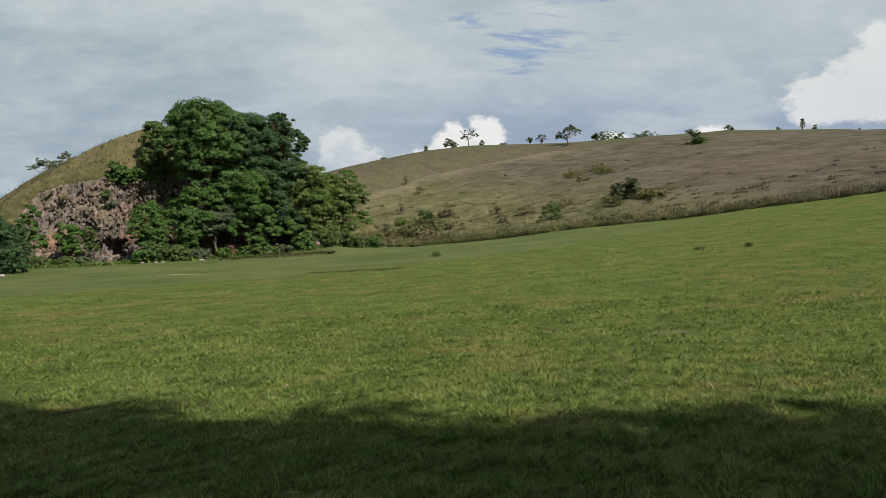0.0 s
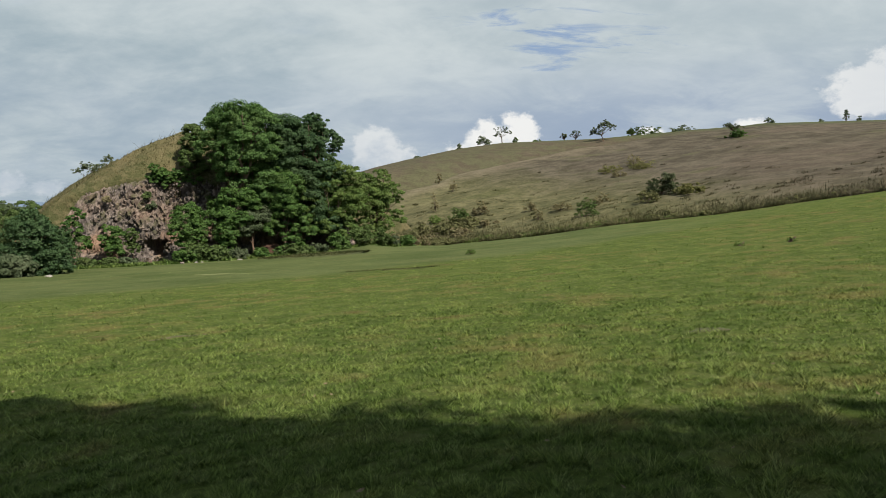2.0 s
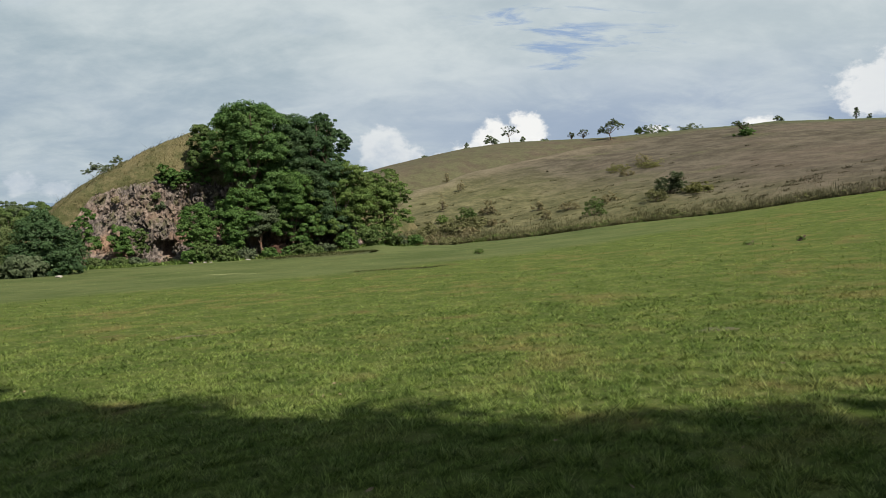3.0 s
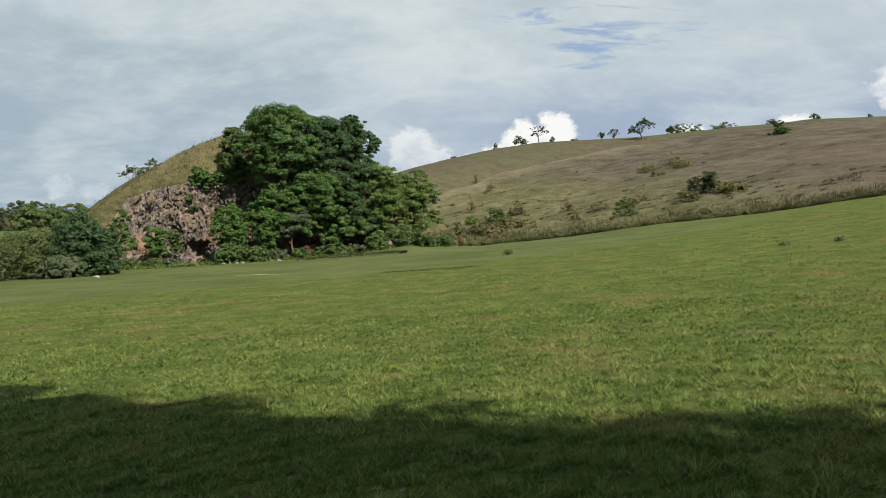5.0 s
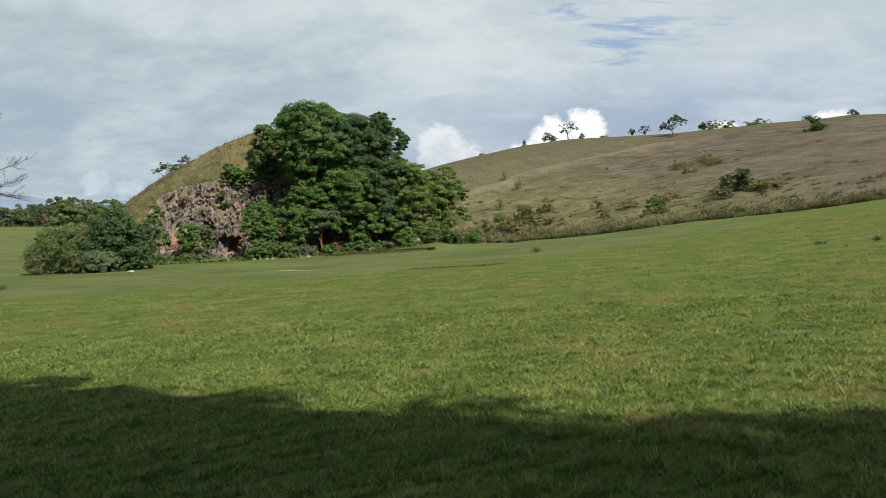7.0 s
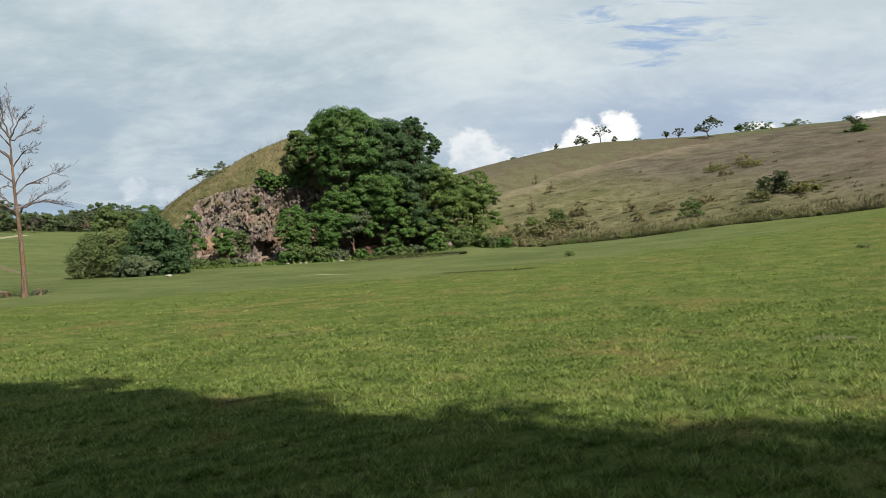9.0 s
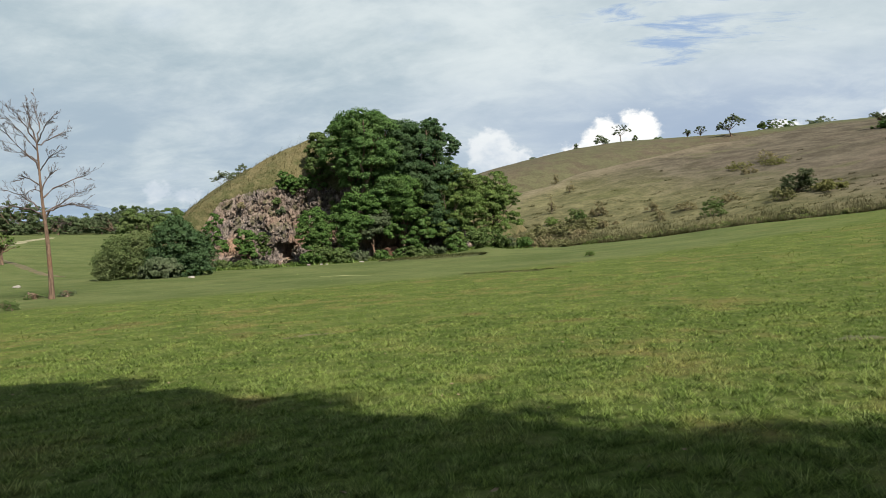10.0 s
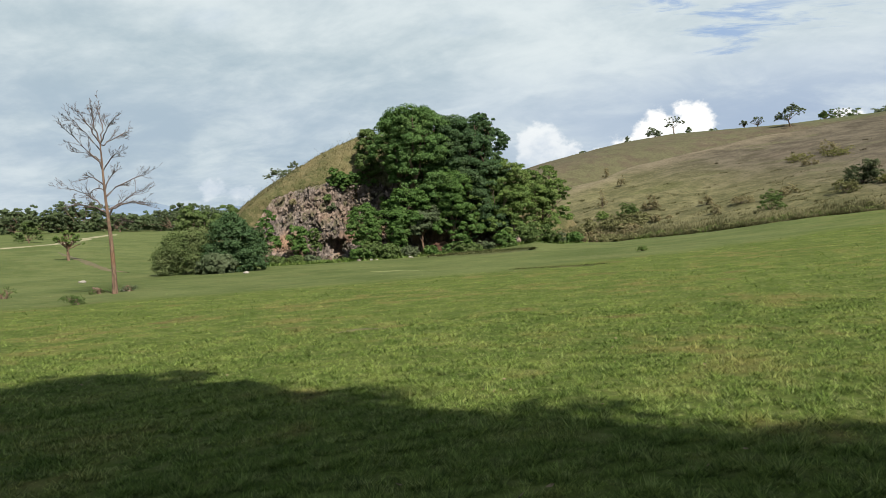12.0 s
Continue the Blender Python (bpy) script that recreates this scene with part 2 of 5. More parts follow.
def leaf_material(name, dark, light, third, gloss=0.006, clump=1.3):
    def go(n, pos):
        rnd = n.add("ShaderNodeNewGeometry").outputs["Random Per Island"]
        ob = n.add("ShaderNodeObjectInfo").outputs["Random"]
        a = n.noise(pos, clump, 3.0, 0.6)
        col = n.mix(n.math("ADD", n.math("MULTIPLY", rnd, 0.5), n.step(a, 0.35, 0.68, 0.0, 0.5)), rgb(*dark), rgb(*light))
        col = n.mix(n.step(n.noise(pos, 0.45, 3.0, 0.5), 0.5, 0.72, 0.0, 0.6), col, rgb(*third))
        col = n.mix(n.math("MULTIPLY", ob, 0.18), col, rgb(*light))
        dif = n.add("ShaderNodeBsdfDiffuse", {0: col})
        tra = n.add("ShaderNodeBsdfTranslucent", {0: n.vec("MULTIPLY", col, (1.1, 1.2, 0.6))})
        gl = n.add("ShaderNodeBsdfGlossy", {0: rgb(0.7, 0.72, 0.7), "Roughness": 0.42})
        m = n.add("ShaderNodeMixShader", {0: 0.25, 1: dif.outputs[0], 2: tra.outputs[0]})
        return n.add("ShaderNodeMixShader", {0: gloss, 1: m.outputs[0], 2: gl.outputs[0]}).outputs[0]
    return material(name, go)


LEAF_DARK = leaf_material("dark_leaves", (0.028, 0.058, 0.026), (0.068, 0.112, 0.046), (0.082, 0.120, 0.054))
LEAF_LUSH = leaf_material("lush_leaves", (0.034, 0.076, 0.024), (0.094, 0.160, 0.048), (0.11, 0.165, 0.056))
LEAF_FRESH = leaf_material("fresh_leaves", (0.036, 0.078, 0.021), (0.086, 0.148, 0.038), (0.10, 0.145, 0.046))
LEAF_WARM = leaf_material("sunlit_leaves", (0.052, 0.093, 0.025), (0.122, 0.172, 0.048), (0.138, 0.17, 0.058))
LEAF_OLIVE = leaf_material("olive_leaves", (0.045, 0.075, 0.022), (0.095, 0.135, 0.045), (0.12, 0.14, 0.06))
LEAF_GREY = leaf_material("grey_green_leaves", (0.05, 0.07, 0.035), (0.095, 0.12, 0.065), (0.12, 0.13, 0.08))
# paler and greyer: the haze of distance is put into this leaf colour
LEAF_FAR = leaf_material("hazed_far_leaves", (0.055, 0.08, 0.038), (0.092, 0.122, 0.058), (0.105, 0.125, 0.07), clump=0.5)
LEAF_SCRUB = leaf_material("scrub_leaves", (0.092, 0.095, 0.042), (0.155, 0.155, 0.072), (0.16, 0.14, 0.078))
LEAF_FEATHER = leaf_material("feathery_leaves", (0.062, 0.090, 0.032), (0.118, 0.150, 0.058), (0.13, 0.15, 0.066))
LEAF_DULL = leaf_material("dull_leaves", (0.048, 0.064, 0.034), (0.085, 0.102, 0.052), (0.10, 0.105, 0.06))
LEAF_YELLOW = leaf_material("yellow_green_leaves", (0.098, 0.100, 0.036), (0.15, 0.148, 0.055), (0.14, 0.125, 0.06))
LEAF_BROWN = leaf_material("withered_leaves", (0.135, 0.118, 0.066), (0.215, 0.185, 0.105), (0.185, 0.175, 0.09))
# lightened grey-green that carries the hilltop's haze in its colour
LEAF_CREST = leaf_material("hazed_crest_leaves", (0.09, 0.115, 0.072), (0.145, 0.172, 0.108), (0.15, 0.172, 0.12))


def bark_material(name, a, b):
    def go(n, pos):
        s = n.vec("MULTIPLY", pos, (1.0, 1.0, 0.25))
        k = n.noise(s, 9.0, 6.0, 0.65)
        col = n.mix(n.step(k, 0.35, 0.68), rgb(*a), rgb(*b))
        col = n.mix(n.step(n.noise(pos, 1.1, 3.0, 0.5), 0.5, 0.68, 0.0, 0.5), col, rgb(b[0] * 0.9, b[1] * 0.72, b[2] * 0.6))
        return surface(n, col, 0.9, k, 0.6, 0.03)
    return material(name, go)


BARK = bark_material("brown_bark", (0.07, 0.05, 0.035), (0.17, 0.125, 0.09))
BARK_DEAD = bark_material("weathered_dead_bark", (0.075, 0.05, 0.036), (0.18, 0.12, 0.082))
TWIG_DEAD = bark_material("grey_dead_twigs", (0.06, 0.048, 0.044), (0.13, 0.105, 0.095))


def build_rock(n, pos):
    s = n.vec("MULTIPLY", pos, (1.0, 1.0, 0.62))
    a = n.noise(pos, 0.55, 6.0, 0.65)
    b = n.noise(s, 2.2, 9.0, 0.74, 0.5)
    c = n.noise(pos, 0.28, 3.0, 0.5)
    col = n.mix(n.step(b, 0.38, 0.62), rgb(0.040, 0.033, 0.029), rgb(0.215, 0.180, 0.160))
    col = n.mix(n.step(a, 0.50, 0.72, 0.0, 0.45), col, rgb(0.175, 0.115, 0.08))
    z = n.add("ShaderNodeSeparateXYZ", {0: pos}).outputs[2]
    col = n.mix(n.math("MULTIPLY", n.step(n.math("ADD", c, n.math("MULTIPLY", b, 0.4)), 0.62, 0.82), n.step(z, 3.0, -1.5, 0.2, 0.95)), col, rgb(0.26, 0.165, 0.11))
    moss = n.step(n.noise(pos, 0.9, 5.0, 0.65), 0.48, 0.64, 0.0, 0.8)
    col = n.mix(moss, col, rgb(0.085, 0.082, 0.042))
    ob = n.add("ShaderNodeObjectInfo").outputs["Random"]
    col = n.mix(n.step(ob, 0.0, 1.0, 0.0, 0.22), col, n.mix(n.step(ob, 0.55, 0.8), rgb(0.17, 0.15, 0.135), rgb(0.22, 0.15, 0.105)))
    crack = n.step(n.noise(n.vec("MULTIPLY", pos, (1.0, 1.0, 0.55)), 3.6, 6.0, 0.7, 1.2), 0.43, 0.36, 0.0, 0.85)
    col = n.mix(crack, col, rgb(0.02, 0.018, 0.016))
    return surface(n, col, 0.92, b, 0.9, 0.14)


MAT_ROCK = material("weathered_rock", build_rock)


def build_mound(n, pos):
    a = n.noise(pos, 0.25, 5.0, 0.6)
    b = n.noise(pos, 1.5, 6.0, 0.7)
    col = n.mix(n.step(a, 0.36, 0.66), rgb(0.056, 0.06, 0.024), rgb(0.108, 0.092, 0.046))
    col = n.mix(n.step(b, 0.42, 0.70, 0.0, 0.6), col, rgb(0.155, 0.13, 0.07))
    return surface(n, col, 0.95, n.noise(pos, 3.0, 6.0, 0.7), 0.9, 0.2, 0.1)


MAT_MOUND = material("mound_grass", build_mound)


def build_mound_colour(n, pos):
    a = n.noise(pos, 0.25, 5.0, 0.6)
    return n.mix(n.step(a, 0.36, 0.66), rgb(0.066, 0.068, 0.026), rgb(0.130, 0.108, 0.054))


MAT_MOUNDBLADE = material("mound_grass_blades", build_blade(build_mound_colour))


def plain(name, a, b, scale=3.0, rough=0.9):
    def go(n, pos):
        k = n.noise(pos, scale, 6.0, 0.65)
        return surface(n, n.mix(n.step(k, 0.35, 0.68), rgb(*a), rgb(*b)), rough, k, 0.5, 0.03)
    return material(name, go)


MAT_TRACK = plain("pale_dirt", (0.14, 0.135, 0.075), (0.25, 0.225, 0.145), 0.8)
MAT_FALLEN = plain("dead_leaf", (0.12, 0.09, 0.05), (0.24, 0.19, 0.12), 9.0)
MAT_REDDIRT = plain("brown_dirt", (0.06, 0.062, 0.027), (0.11, 0.08, 0.046), 0.9)
MAT_STRAW = plain("worn_straw_turf", (0.12, 0.14, 0.055), (0.19, 0.19, 0.09), 0.8)
# rough turf with the bank's shade put into its colour
MAT_BANK_SHADE = plain("rough_turf_shade", (0.045, 0.056, 0.02), (0.082, 0.088, 0.036), 0.9)
MAT_EARTH = plain("reddish_earth", (0.05, 0.027, 0.018), (0.10, 0.056, 0.036), 1.6)
MAT_STONE = plain("pale_stone", (0.18, 0.165, 0.145), (0.34, 0.31, 0.27), 5.0)
# blue aerial haze is put into the hills' own colour
MAT_HAZE = plain("far_blue_hills", (0.11, 0.155, 0.215), (0.135, 0.18, 0.235), 0.004)

# ---------------------------------------------------------------- the lie of the land
FIELD = np.array((3.23, -3.164, 2.592, 1.193, 3.16, 0.933, -0.106, -0.274, -1.063))
EDGE = np.array((-6.5, 81.5))           # a point on the line where the mown field ends
MOUND = np.array((-29.4, 80.8))         # middle of the rocky mound
ALONG = np.array((0.8513, -0.5247))     # that line's direction
OUT = np.array((0.5247, 0.8513))        # away from the field, up the hill
CREST_X = (-75, -50, -26.9, -17.4, -5.1, 8.4, 21.9, 33.6, 53.8, 74.8, 88.1, 108.9, 150, 240)
CREST_Z = (2, 6, 14.2, 16.3, 19.7, 21.5, 21.6, 21.75, 23.0, 24.05, 23.9, 23.1, 19, 10)


EDGE_AZ = (-20, -12, -9, -7.2, -5, -2.7, -1.1, 2, 4.9, 11.6, 19.3, 24.7, 29.6, 32, 40)   # rises and dips where the field ends
EDGE_DZ = (0, 0.15, 0.45, 0.0, -0.2, -0.5, -0.44, -0.46, -0.4, -0.12, -0.14, 0.1, 0.2, 0.26, 0.3)
SPUR_AZ = (-8.5, -6.4, -3.8, -3.0, -1.3, 0.9, 3.0, 5.5, 7.8, 10.8, 13.8, 18.0)             # the spur in front of the hilltop: bearings, metres away
SPUR_R = (120, 124, 127, 130, 135, 137, 141, 145, 148, 151, 157, 165)


def smooth(a, b, v):
    t = np.clip((v - a) / (b - a), 0, 1)
    return t * t * (3 - 2 * t)


def field_z(x, y):
    r = np.hypot(x, y)
    lim = np.where(y > 0, 92.0, 45.0)
    k = np.minimum(1.0, lim / np.maximum(r, 1e-6)) / 50.0
    u, v = x * k, y * k
    t = (u, v, u * u, u * v, v * v, u ** 3, u * u * v, u * v * v, v ** 3)
    az = np.degrees(np.arctan2(x, np.maximum(y, 1.0)))
    dip = np.interp(az, EDGE_AZ, EDGE_DZ) * smooth(40, 78, r) * (y > 0)
    swell = 0.25 * np.exp(-((x - 19) ** 2 + (y - 70) ** 2) / 400.0)
    return sum(c * q for c, q in zip(FIELD, t)) + swell + dip


def waves(x, y, s, seed):
    """Gentle uneven ground: a few crossed waves."""
    rng = np.random.default_rng(seed)
    z = np.zeros_like(x)
    for i in range(7):
        a, k = rng.uniform(0, 2 * np.pi), rng.uniform(0.6, 1.8) / s
        z = z + np.sin((x * np.cos(a) + y * np.sin(a)) * k * 2 * np.pi + rng.uniform(0, 6.28)) / 7
    return z


def past_edge(x, y):
    """Metres past the field's edge (negative inside the field)."""
    s = (x - EDGE[0]) * OUT[0] + (y - EDGE[1]) * OUT[1]
    return s + 0.9 * waves(x, y, 26.0, 5) + 0.3 * waves(x, y, 5.0, 8)


def hill_side(x, y):
    """1 on the hill's side of the mound, 0 in the valley."""
    return smooth(-0.42, -0.20, x / np.maximum(y, 1.0)) * smooth(5, 30, y)


def land(x, y):
    x, y = np.asarray(x, float), np.asarray(y, float)
    r = np.hypot(x, y)
    f = field_z(x, y)
    al = (x - EDGE[0]) * ALONG[0] + (y - EDGE[1]) * ALONG[1]
    far = np.interp(r, (60, 80, 95, 120, 200, 600, 4000), (-3.2, -3.3, -3.0, -2.2, -1.55, 0.2, 1.0)) + 0.25 * waves(x, y, 40.0, 3) * smooth(60, 90, r)
    left = smooth(6, -16, al) * smooth(58, 95, r)
    f = f * (1 - left) + far * left
    f = f + 0.02 * waves(x, y, 3.0, 1) + 0.06 * waves(x, y, 14.0, 2) * smooth(8, 25, r)
    s = (x - EDGE[0]) * OUT[0] + (y - EDGE[1]) * OUT[1]
    fx, fy = x - s * OUT[0], y - s * OUT[1]
    foot = field_z(fx, fy)
    t = (195 - y - 0.25 * x) / 0.9825
    span = np.maximum(s + t, 20.0)
    u = s / span
    cz = np.interp(x + np.maximum(t, 0) * OUT[0], CREST_X, CREST_Z)
    # a spur in front of the top, with a fold behind it
    rise = 1 - (1 - np.clip(u, 0, 1)) ** 1.25
    hz = foot + (cz - foot) * rise - np.maximum(u - 1, 0) * span * 0.12
    az = np.degrees(np.arctan2(x, np.maximum(y, 1.0)))
    back = r - np.interp(az, SPUR_AZ, SPUR_R)
    fold = 0.6 * np.exp(-((back + 3) / 6.0) ** 2) - 3.4 * np.exp(-((back - 13) / 8.5) ** 2)
    hz = hz + fold * smooth(-9.5, -6.5, az) * smooth(17, 10, az)
    hz = hz + (0.35 * waves(x, y, 30.0, 4) + 0.12 * waves(x, y, 8.0, 6)) * smooth(0.0, 0.2, u) * smooth(1.0, 0.9, u)
    on = smooth(-0.4, 1.2, s + 0.9 * waves(x, y, 26.0, 5)) * hill_side(x, y)
    z = f * (1 - on) + np.maximum(hz, f * 0 - 12) * on
    return z


def behind_spur(x, y):
    """How far a place lies behind the spur's back (0 to 1), and how near to its back."""
    az = np.degrees(np.arctan2(x, np.maximum(y, 1.0)))
    b = np.hypot(x, y) - np.interp(az, SPUR_AZ, SPUR_R) + 1.2 * waves(x, y, 12.0, 12)
    on = smooth(-9.5, -6.5, az) * smooth(24, 14, az)
    return smooth(-1, 5, b) * on, np.exp(-((b + 4) / 5.0) ** 2) * on * smooth(13, 8, az)


def ground_at(x, y):
    return float(land(np.array([x]), np.array([y]))[0])


def mesh_from(name, verts, faces, mat, smooth_shade=True):
    me = bpy.data.meshes.new(name)
    verts, faces = np.asarray(verts, np.float32), np.asarray(faces, np.int32)
    k = faces.shape[1]
    me.vertices.add(len(verts))
    me.vertices.foreach_set("co", verts.ravel())
    me.loops.add(faces.size)
    me.loops.foreach_set("vertex_index", faces.ravel())
    me.polygons.add(len(faces))
    me.polygons.foreach_set("loop_start", np.arange(0, faces.size, k, dtype=np.int32))
    me.polygons.foreach_set("use_smooth", np.full(len(faces), smooth_shade))
    me.update(calc_edges=True)
    me.materials.append(mat)
    return me


def grid_faces(rows, cols, wrap=False):
    i, j = np.meshgrid(np.arange(rows - 1), np.arange(cols if wrap else cols - 1), indexing="ij")
    j2 = (j + 1) % cols
    return np.stack([i * cols + j, i * cols + j2, (i + 1) * cols + j2, (i + 1) * cols + j], -1).reshape(-1, 4)


def thing(name, label, category, group="", kind="", at=(0, 0, 0)):
    ob = new(name)
    ob.location = at
    return tagged(ob, label, category, group, kind)


def put(name, me, parent=None, label=""):
    ob = new(name, me)
    if parent is not None:
        ob.parent = parent
    if label:
        ob["label"] = label
    return ob


def make_ground():
    angles = np.radians(np.concatenate([np.arange(-72, 62, 0.5), np.arange(62, 288, 4.0)]))
    radii = np.concatenate([[0.0], np.arange(1.0, 12, 0.35), np.geomspace(12, 60, 70), np.arange(61, 240, 1.4), np.geomspace(242, 4500, 60)])
    R, A = np.meshgrid(radii, angles, indexing="ij")
    X, Y = R * np.sin(A), R * np.cos(A)
    Z = land(X, Y)
    me = mesh_from("ground", np.stack([X, Y, Z], -1).reshape(-1, 3), grid_faces(len(radii), len(angles), True)[:, ::-1], MAT_GROUND)
    dry = smooth(-0.9, 0.9, past_edge(X, Y)) * smooth(-0.24, -0.14, X / np.maximum(Y, 1.0))
    me.attributes.new("dry", "FLOAT", "POINT").data.foreach_set("value", dry.astype(np.float32).ravel())
    upper, brow = behind_spur(X, Y)
    me.attributes.new("upper", "FLOAT", "POINT").data.foreach_set("value", upper.astype(np.float32).ravel())
    me.attributes.new("brow", "FLOAT", "POINT").data.foreach_set("value", brow.astype(np.float32).ravel())
    tagged(put("ground", me), "mown green field rising to a dry grassy hillside", "ground", kind="structure")


make_ground()


def blades(x, y, z, h, w, rng, lean=(10.0, 75.0)):
    """One leaning blade at each place, its flat side turned up. h: lengths, lean: degrees from upright."""
    n = len(x)
    b = rng.uniform(0, 2 * np.pi, n)
    a = b + np.pi / 2 + rng.normal(size=n) * 0.5
    t = np.radians(rng.uniform(lean[0], lean[1], n))
    side = np.stack([np.cos(a), np.sin(a), np.zeros(n)], -1) * (w / 2)[:, None]
    tip = np.stack([np.cos(b) * np.sin(t) * h, np.sin(b) * np.sin(t) * h, np.cos(t) * h], -1)
    p = np.stack([x, y, z - 0.01], -1)
    v = np.stack([p - side, p + side, p + tip], 1).reshape(-1, 3)
    return v, np.arange(3 * n).reshape(-1, 3)


def make_lawn():
    rng = np.random.default_rng(11)
    vs, fs = [], []
    for r0, r1, count, h, w in ((3.4, 6.0, 280000, 0.068, 0.011), (6.0, 10.0, 310000, 0.07, 0.0145), (10.0, 17.0, 270000, 0.068, 0.0205), (17, 30, 160000, 0.062, 0.031), (30, 55, 100000, 0.066, 0.05), (55, 92, 45000, 0.06, 0.09), (92, 210, 20000, 0.08, 0.22)):
        a = np.radians(rng.uniform(-54, 37 if r1 < 200 else -30, count))
        r = np.sqrt(rng.uniform(r0 ** 2, r1 ** 2, count))
        x, y = r * np.sin(a), r * np.cos(a)
        # blades gather in tufts
        tx, ty = rng.uniform(-1, 1, count // 14), rng.uniform(-1, 1, count // 14)
        k = rng.integers(0, count // 14, count)
        own = rng.random(count) < 0.45
        spread = 0.02 + 0.0035 * r[k]
        x = np.where(own, x, x[k] + rng.normal(size=count) * spread)
        y = np.where(own, y, y[k] + rng.normal(size=count) * spread)
        big = np.where(own, 0.75, 0.7 + 0.75 * (tx[k] + 1) / 2)
        tuft = 0.3 * waves(x, y, 1.9, 22) + 0.9 * waves(x, y, 0.6, 21) + 1.3 * waves(x, y, 0.27, 24)
        hh = h * np.clip(rng.normal(0.85, 0.3, count), 0.25, 2.0) * big * np.clip(0.9 + 0.95 * tuft, 0.3, 2.2)
        hh = hh * np.where(y - 0.6 * x + 1.5 * waves(x, y, 9.0, 33) > 40.0, 0.4, 1.0)
        if r1 > 60:
            keep = (past_edge(x, y) < -0.1) & (np.hypot(x - MOUND[0], y - MOUND[1]) > 15.5)
            x, y, hh, count = x[keep], y[keep], hh[keep], int(keep.sum())
        v, f = blades(x, y, land(x, y), hh, w * rng.uniform(0.6, 1.3, count), rng, (40.0, 88.0))
        vs.append(v), fs.append(f)
    for name, part, mat, label in (("lawn_grass", slice(0, 3), MAT_BLADE, "short green lawn grass with straw-coloured patches"), ("field_grass", slice(3, 7), MAT_BLADE_BACK, "closely mown green turf across the wide field")):
        start = np.cumsum([0] + [len(v) for v in vs[part]])
        me = mesh_from(name, np.concatenate(vs[part]), np.concatenate([f + o for f, o in zip(fs[part], start)]), mat, False)
        tagged(put(name, me), label, "grass", kind="stuff")


make_lawn()

# ---------------------------------------------------------------- the rocky mound
MOUND_TURN = math.atan2(29.4, -80.8)      # direction from the mound to the standing place, clockwise from +y


def fbm(x, y, z, octaves=5, scale=1.0):
    p = Vector((x * scale, y * scale, z * scale))
    return noise.fractal(p, 1.0, 2.1, octaves)


def mound_radius(th):
    """Radius of the foot by the angle from the front: cut off flat in front, round behind."""
    c = max(math.cos(th), 1e-3)
    wide = 26.0 if th > 0 else 26.0 - 8.0 * min(1.0, -th / 1.0)
    return min(14.6 / c, wide) if math.cos(th) > 0.3 else wide


FRONT_RHO = (0.0, 0.25, 0.5, 0.70, 0.78, 0.84, 0.90, 0.96, 1.0, 1.08)
FRONT_Z = (11.5, 10.8, 9.0, 6.2, 4.6, 2.2, -0.6, -2.4, -3.4, -4.6)


def mound_point(th, rho):
    """A place on the mound before it is roughened, and how much it is cliff."""
    r0 = mound_radius(th)
    front = float(smooth(1.28, 0.80, np.array(abs(th + 0.12))))
    zc = 14.5 * math.cos(math.pi / 2 * min(rho, 1.1)) - 3.0
    zf = float(np.interp(rho, FRONT_RHO, FRONT_Z))
    z = zc * (1 - front) + zf * front
    r = rho * r0
    ang = MOUND_TURN + th
    x, y = MOUND[0] + math.sin(ang) * r, MOUND[1] + math.cos(ang) * r
    return x, y, z, front


CAVE = Vector((-31.6, 65.1, -1.8))


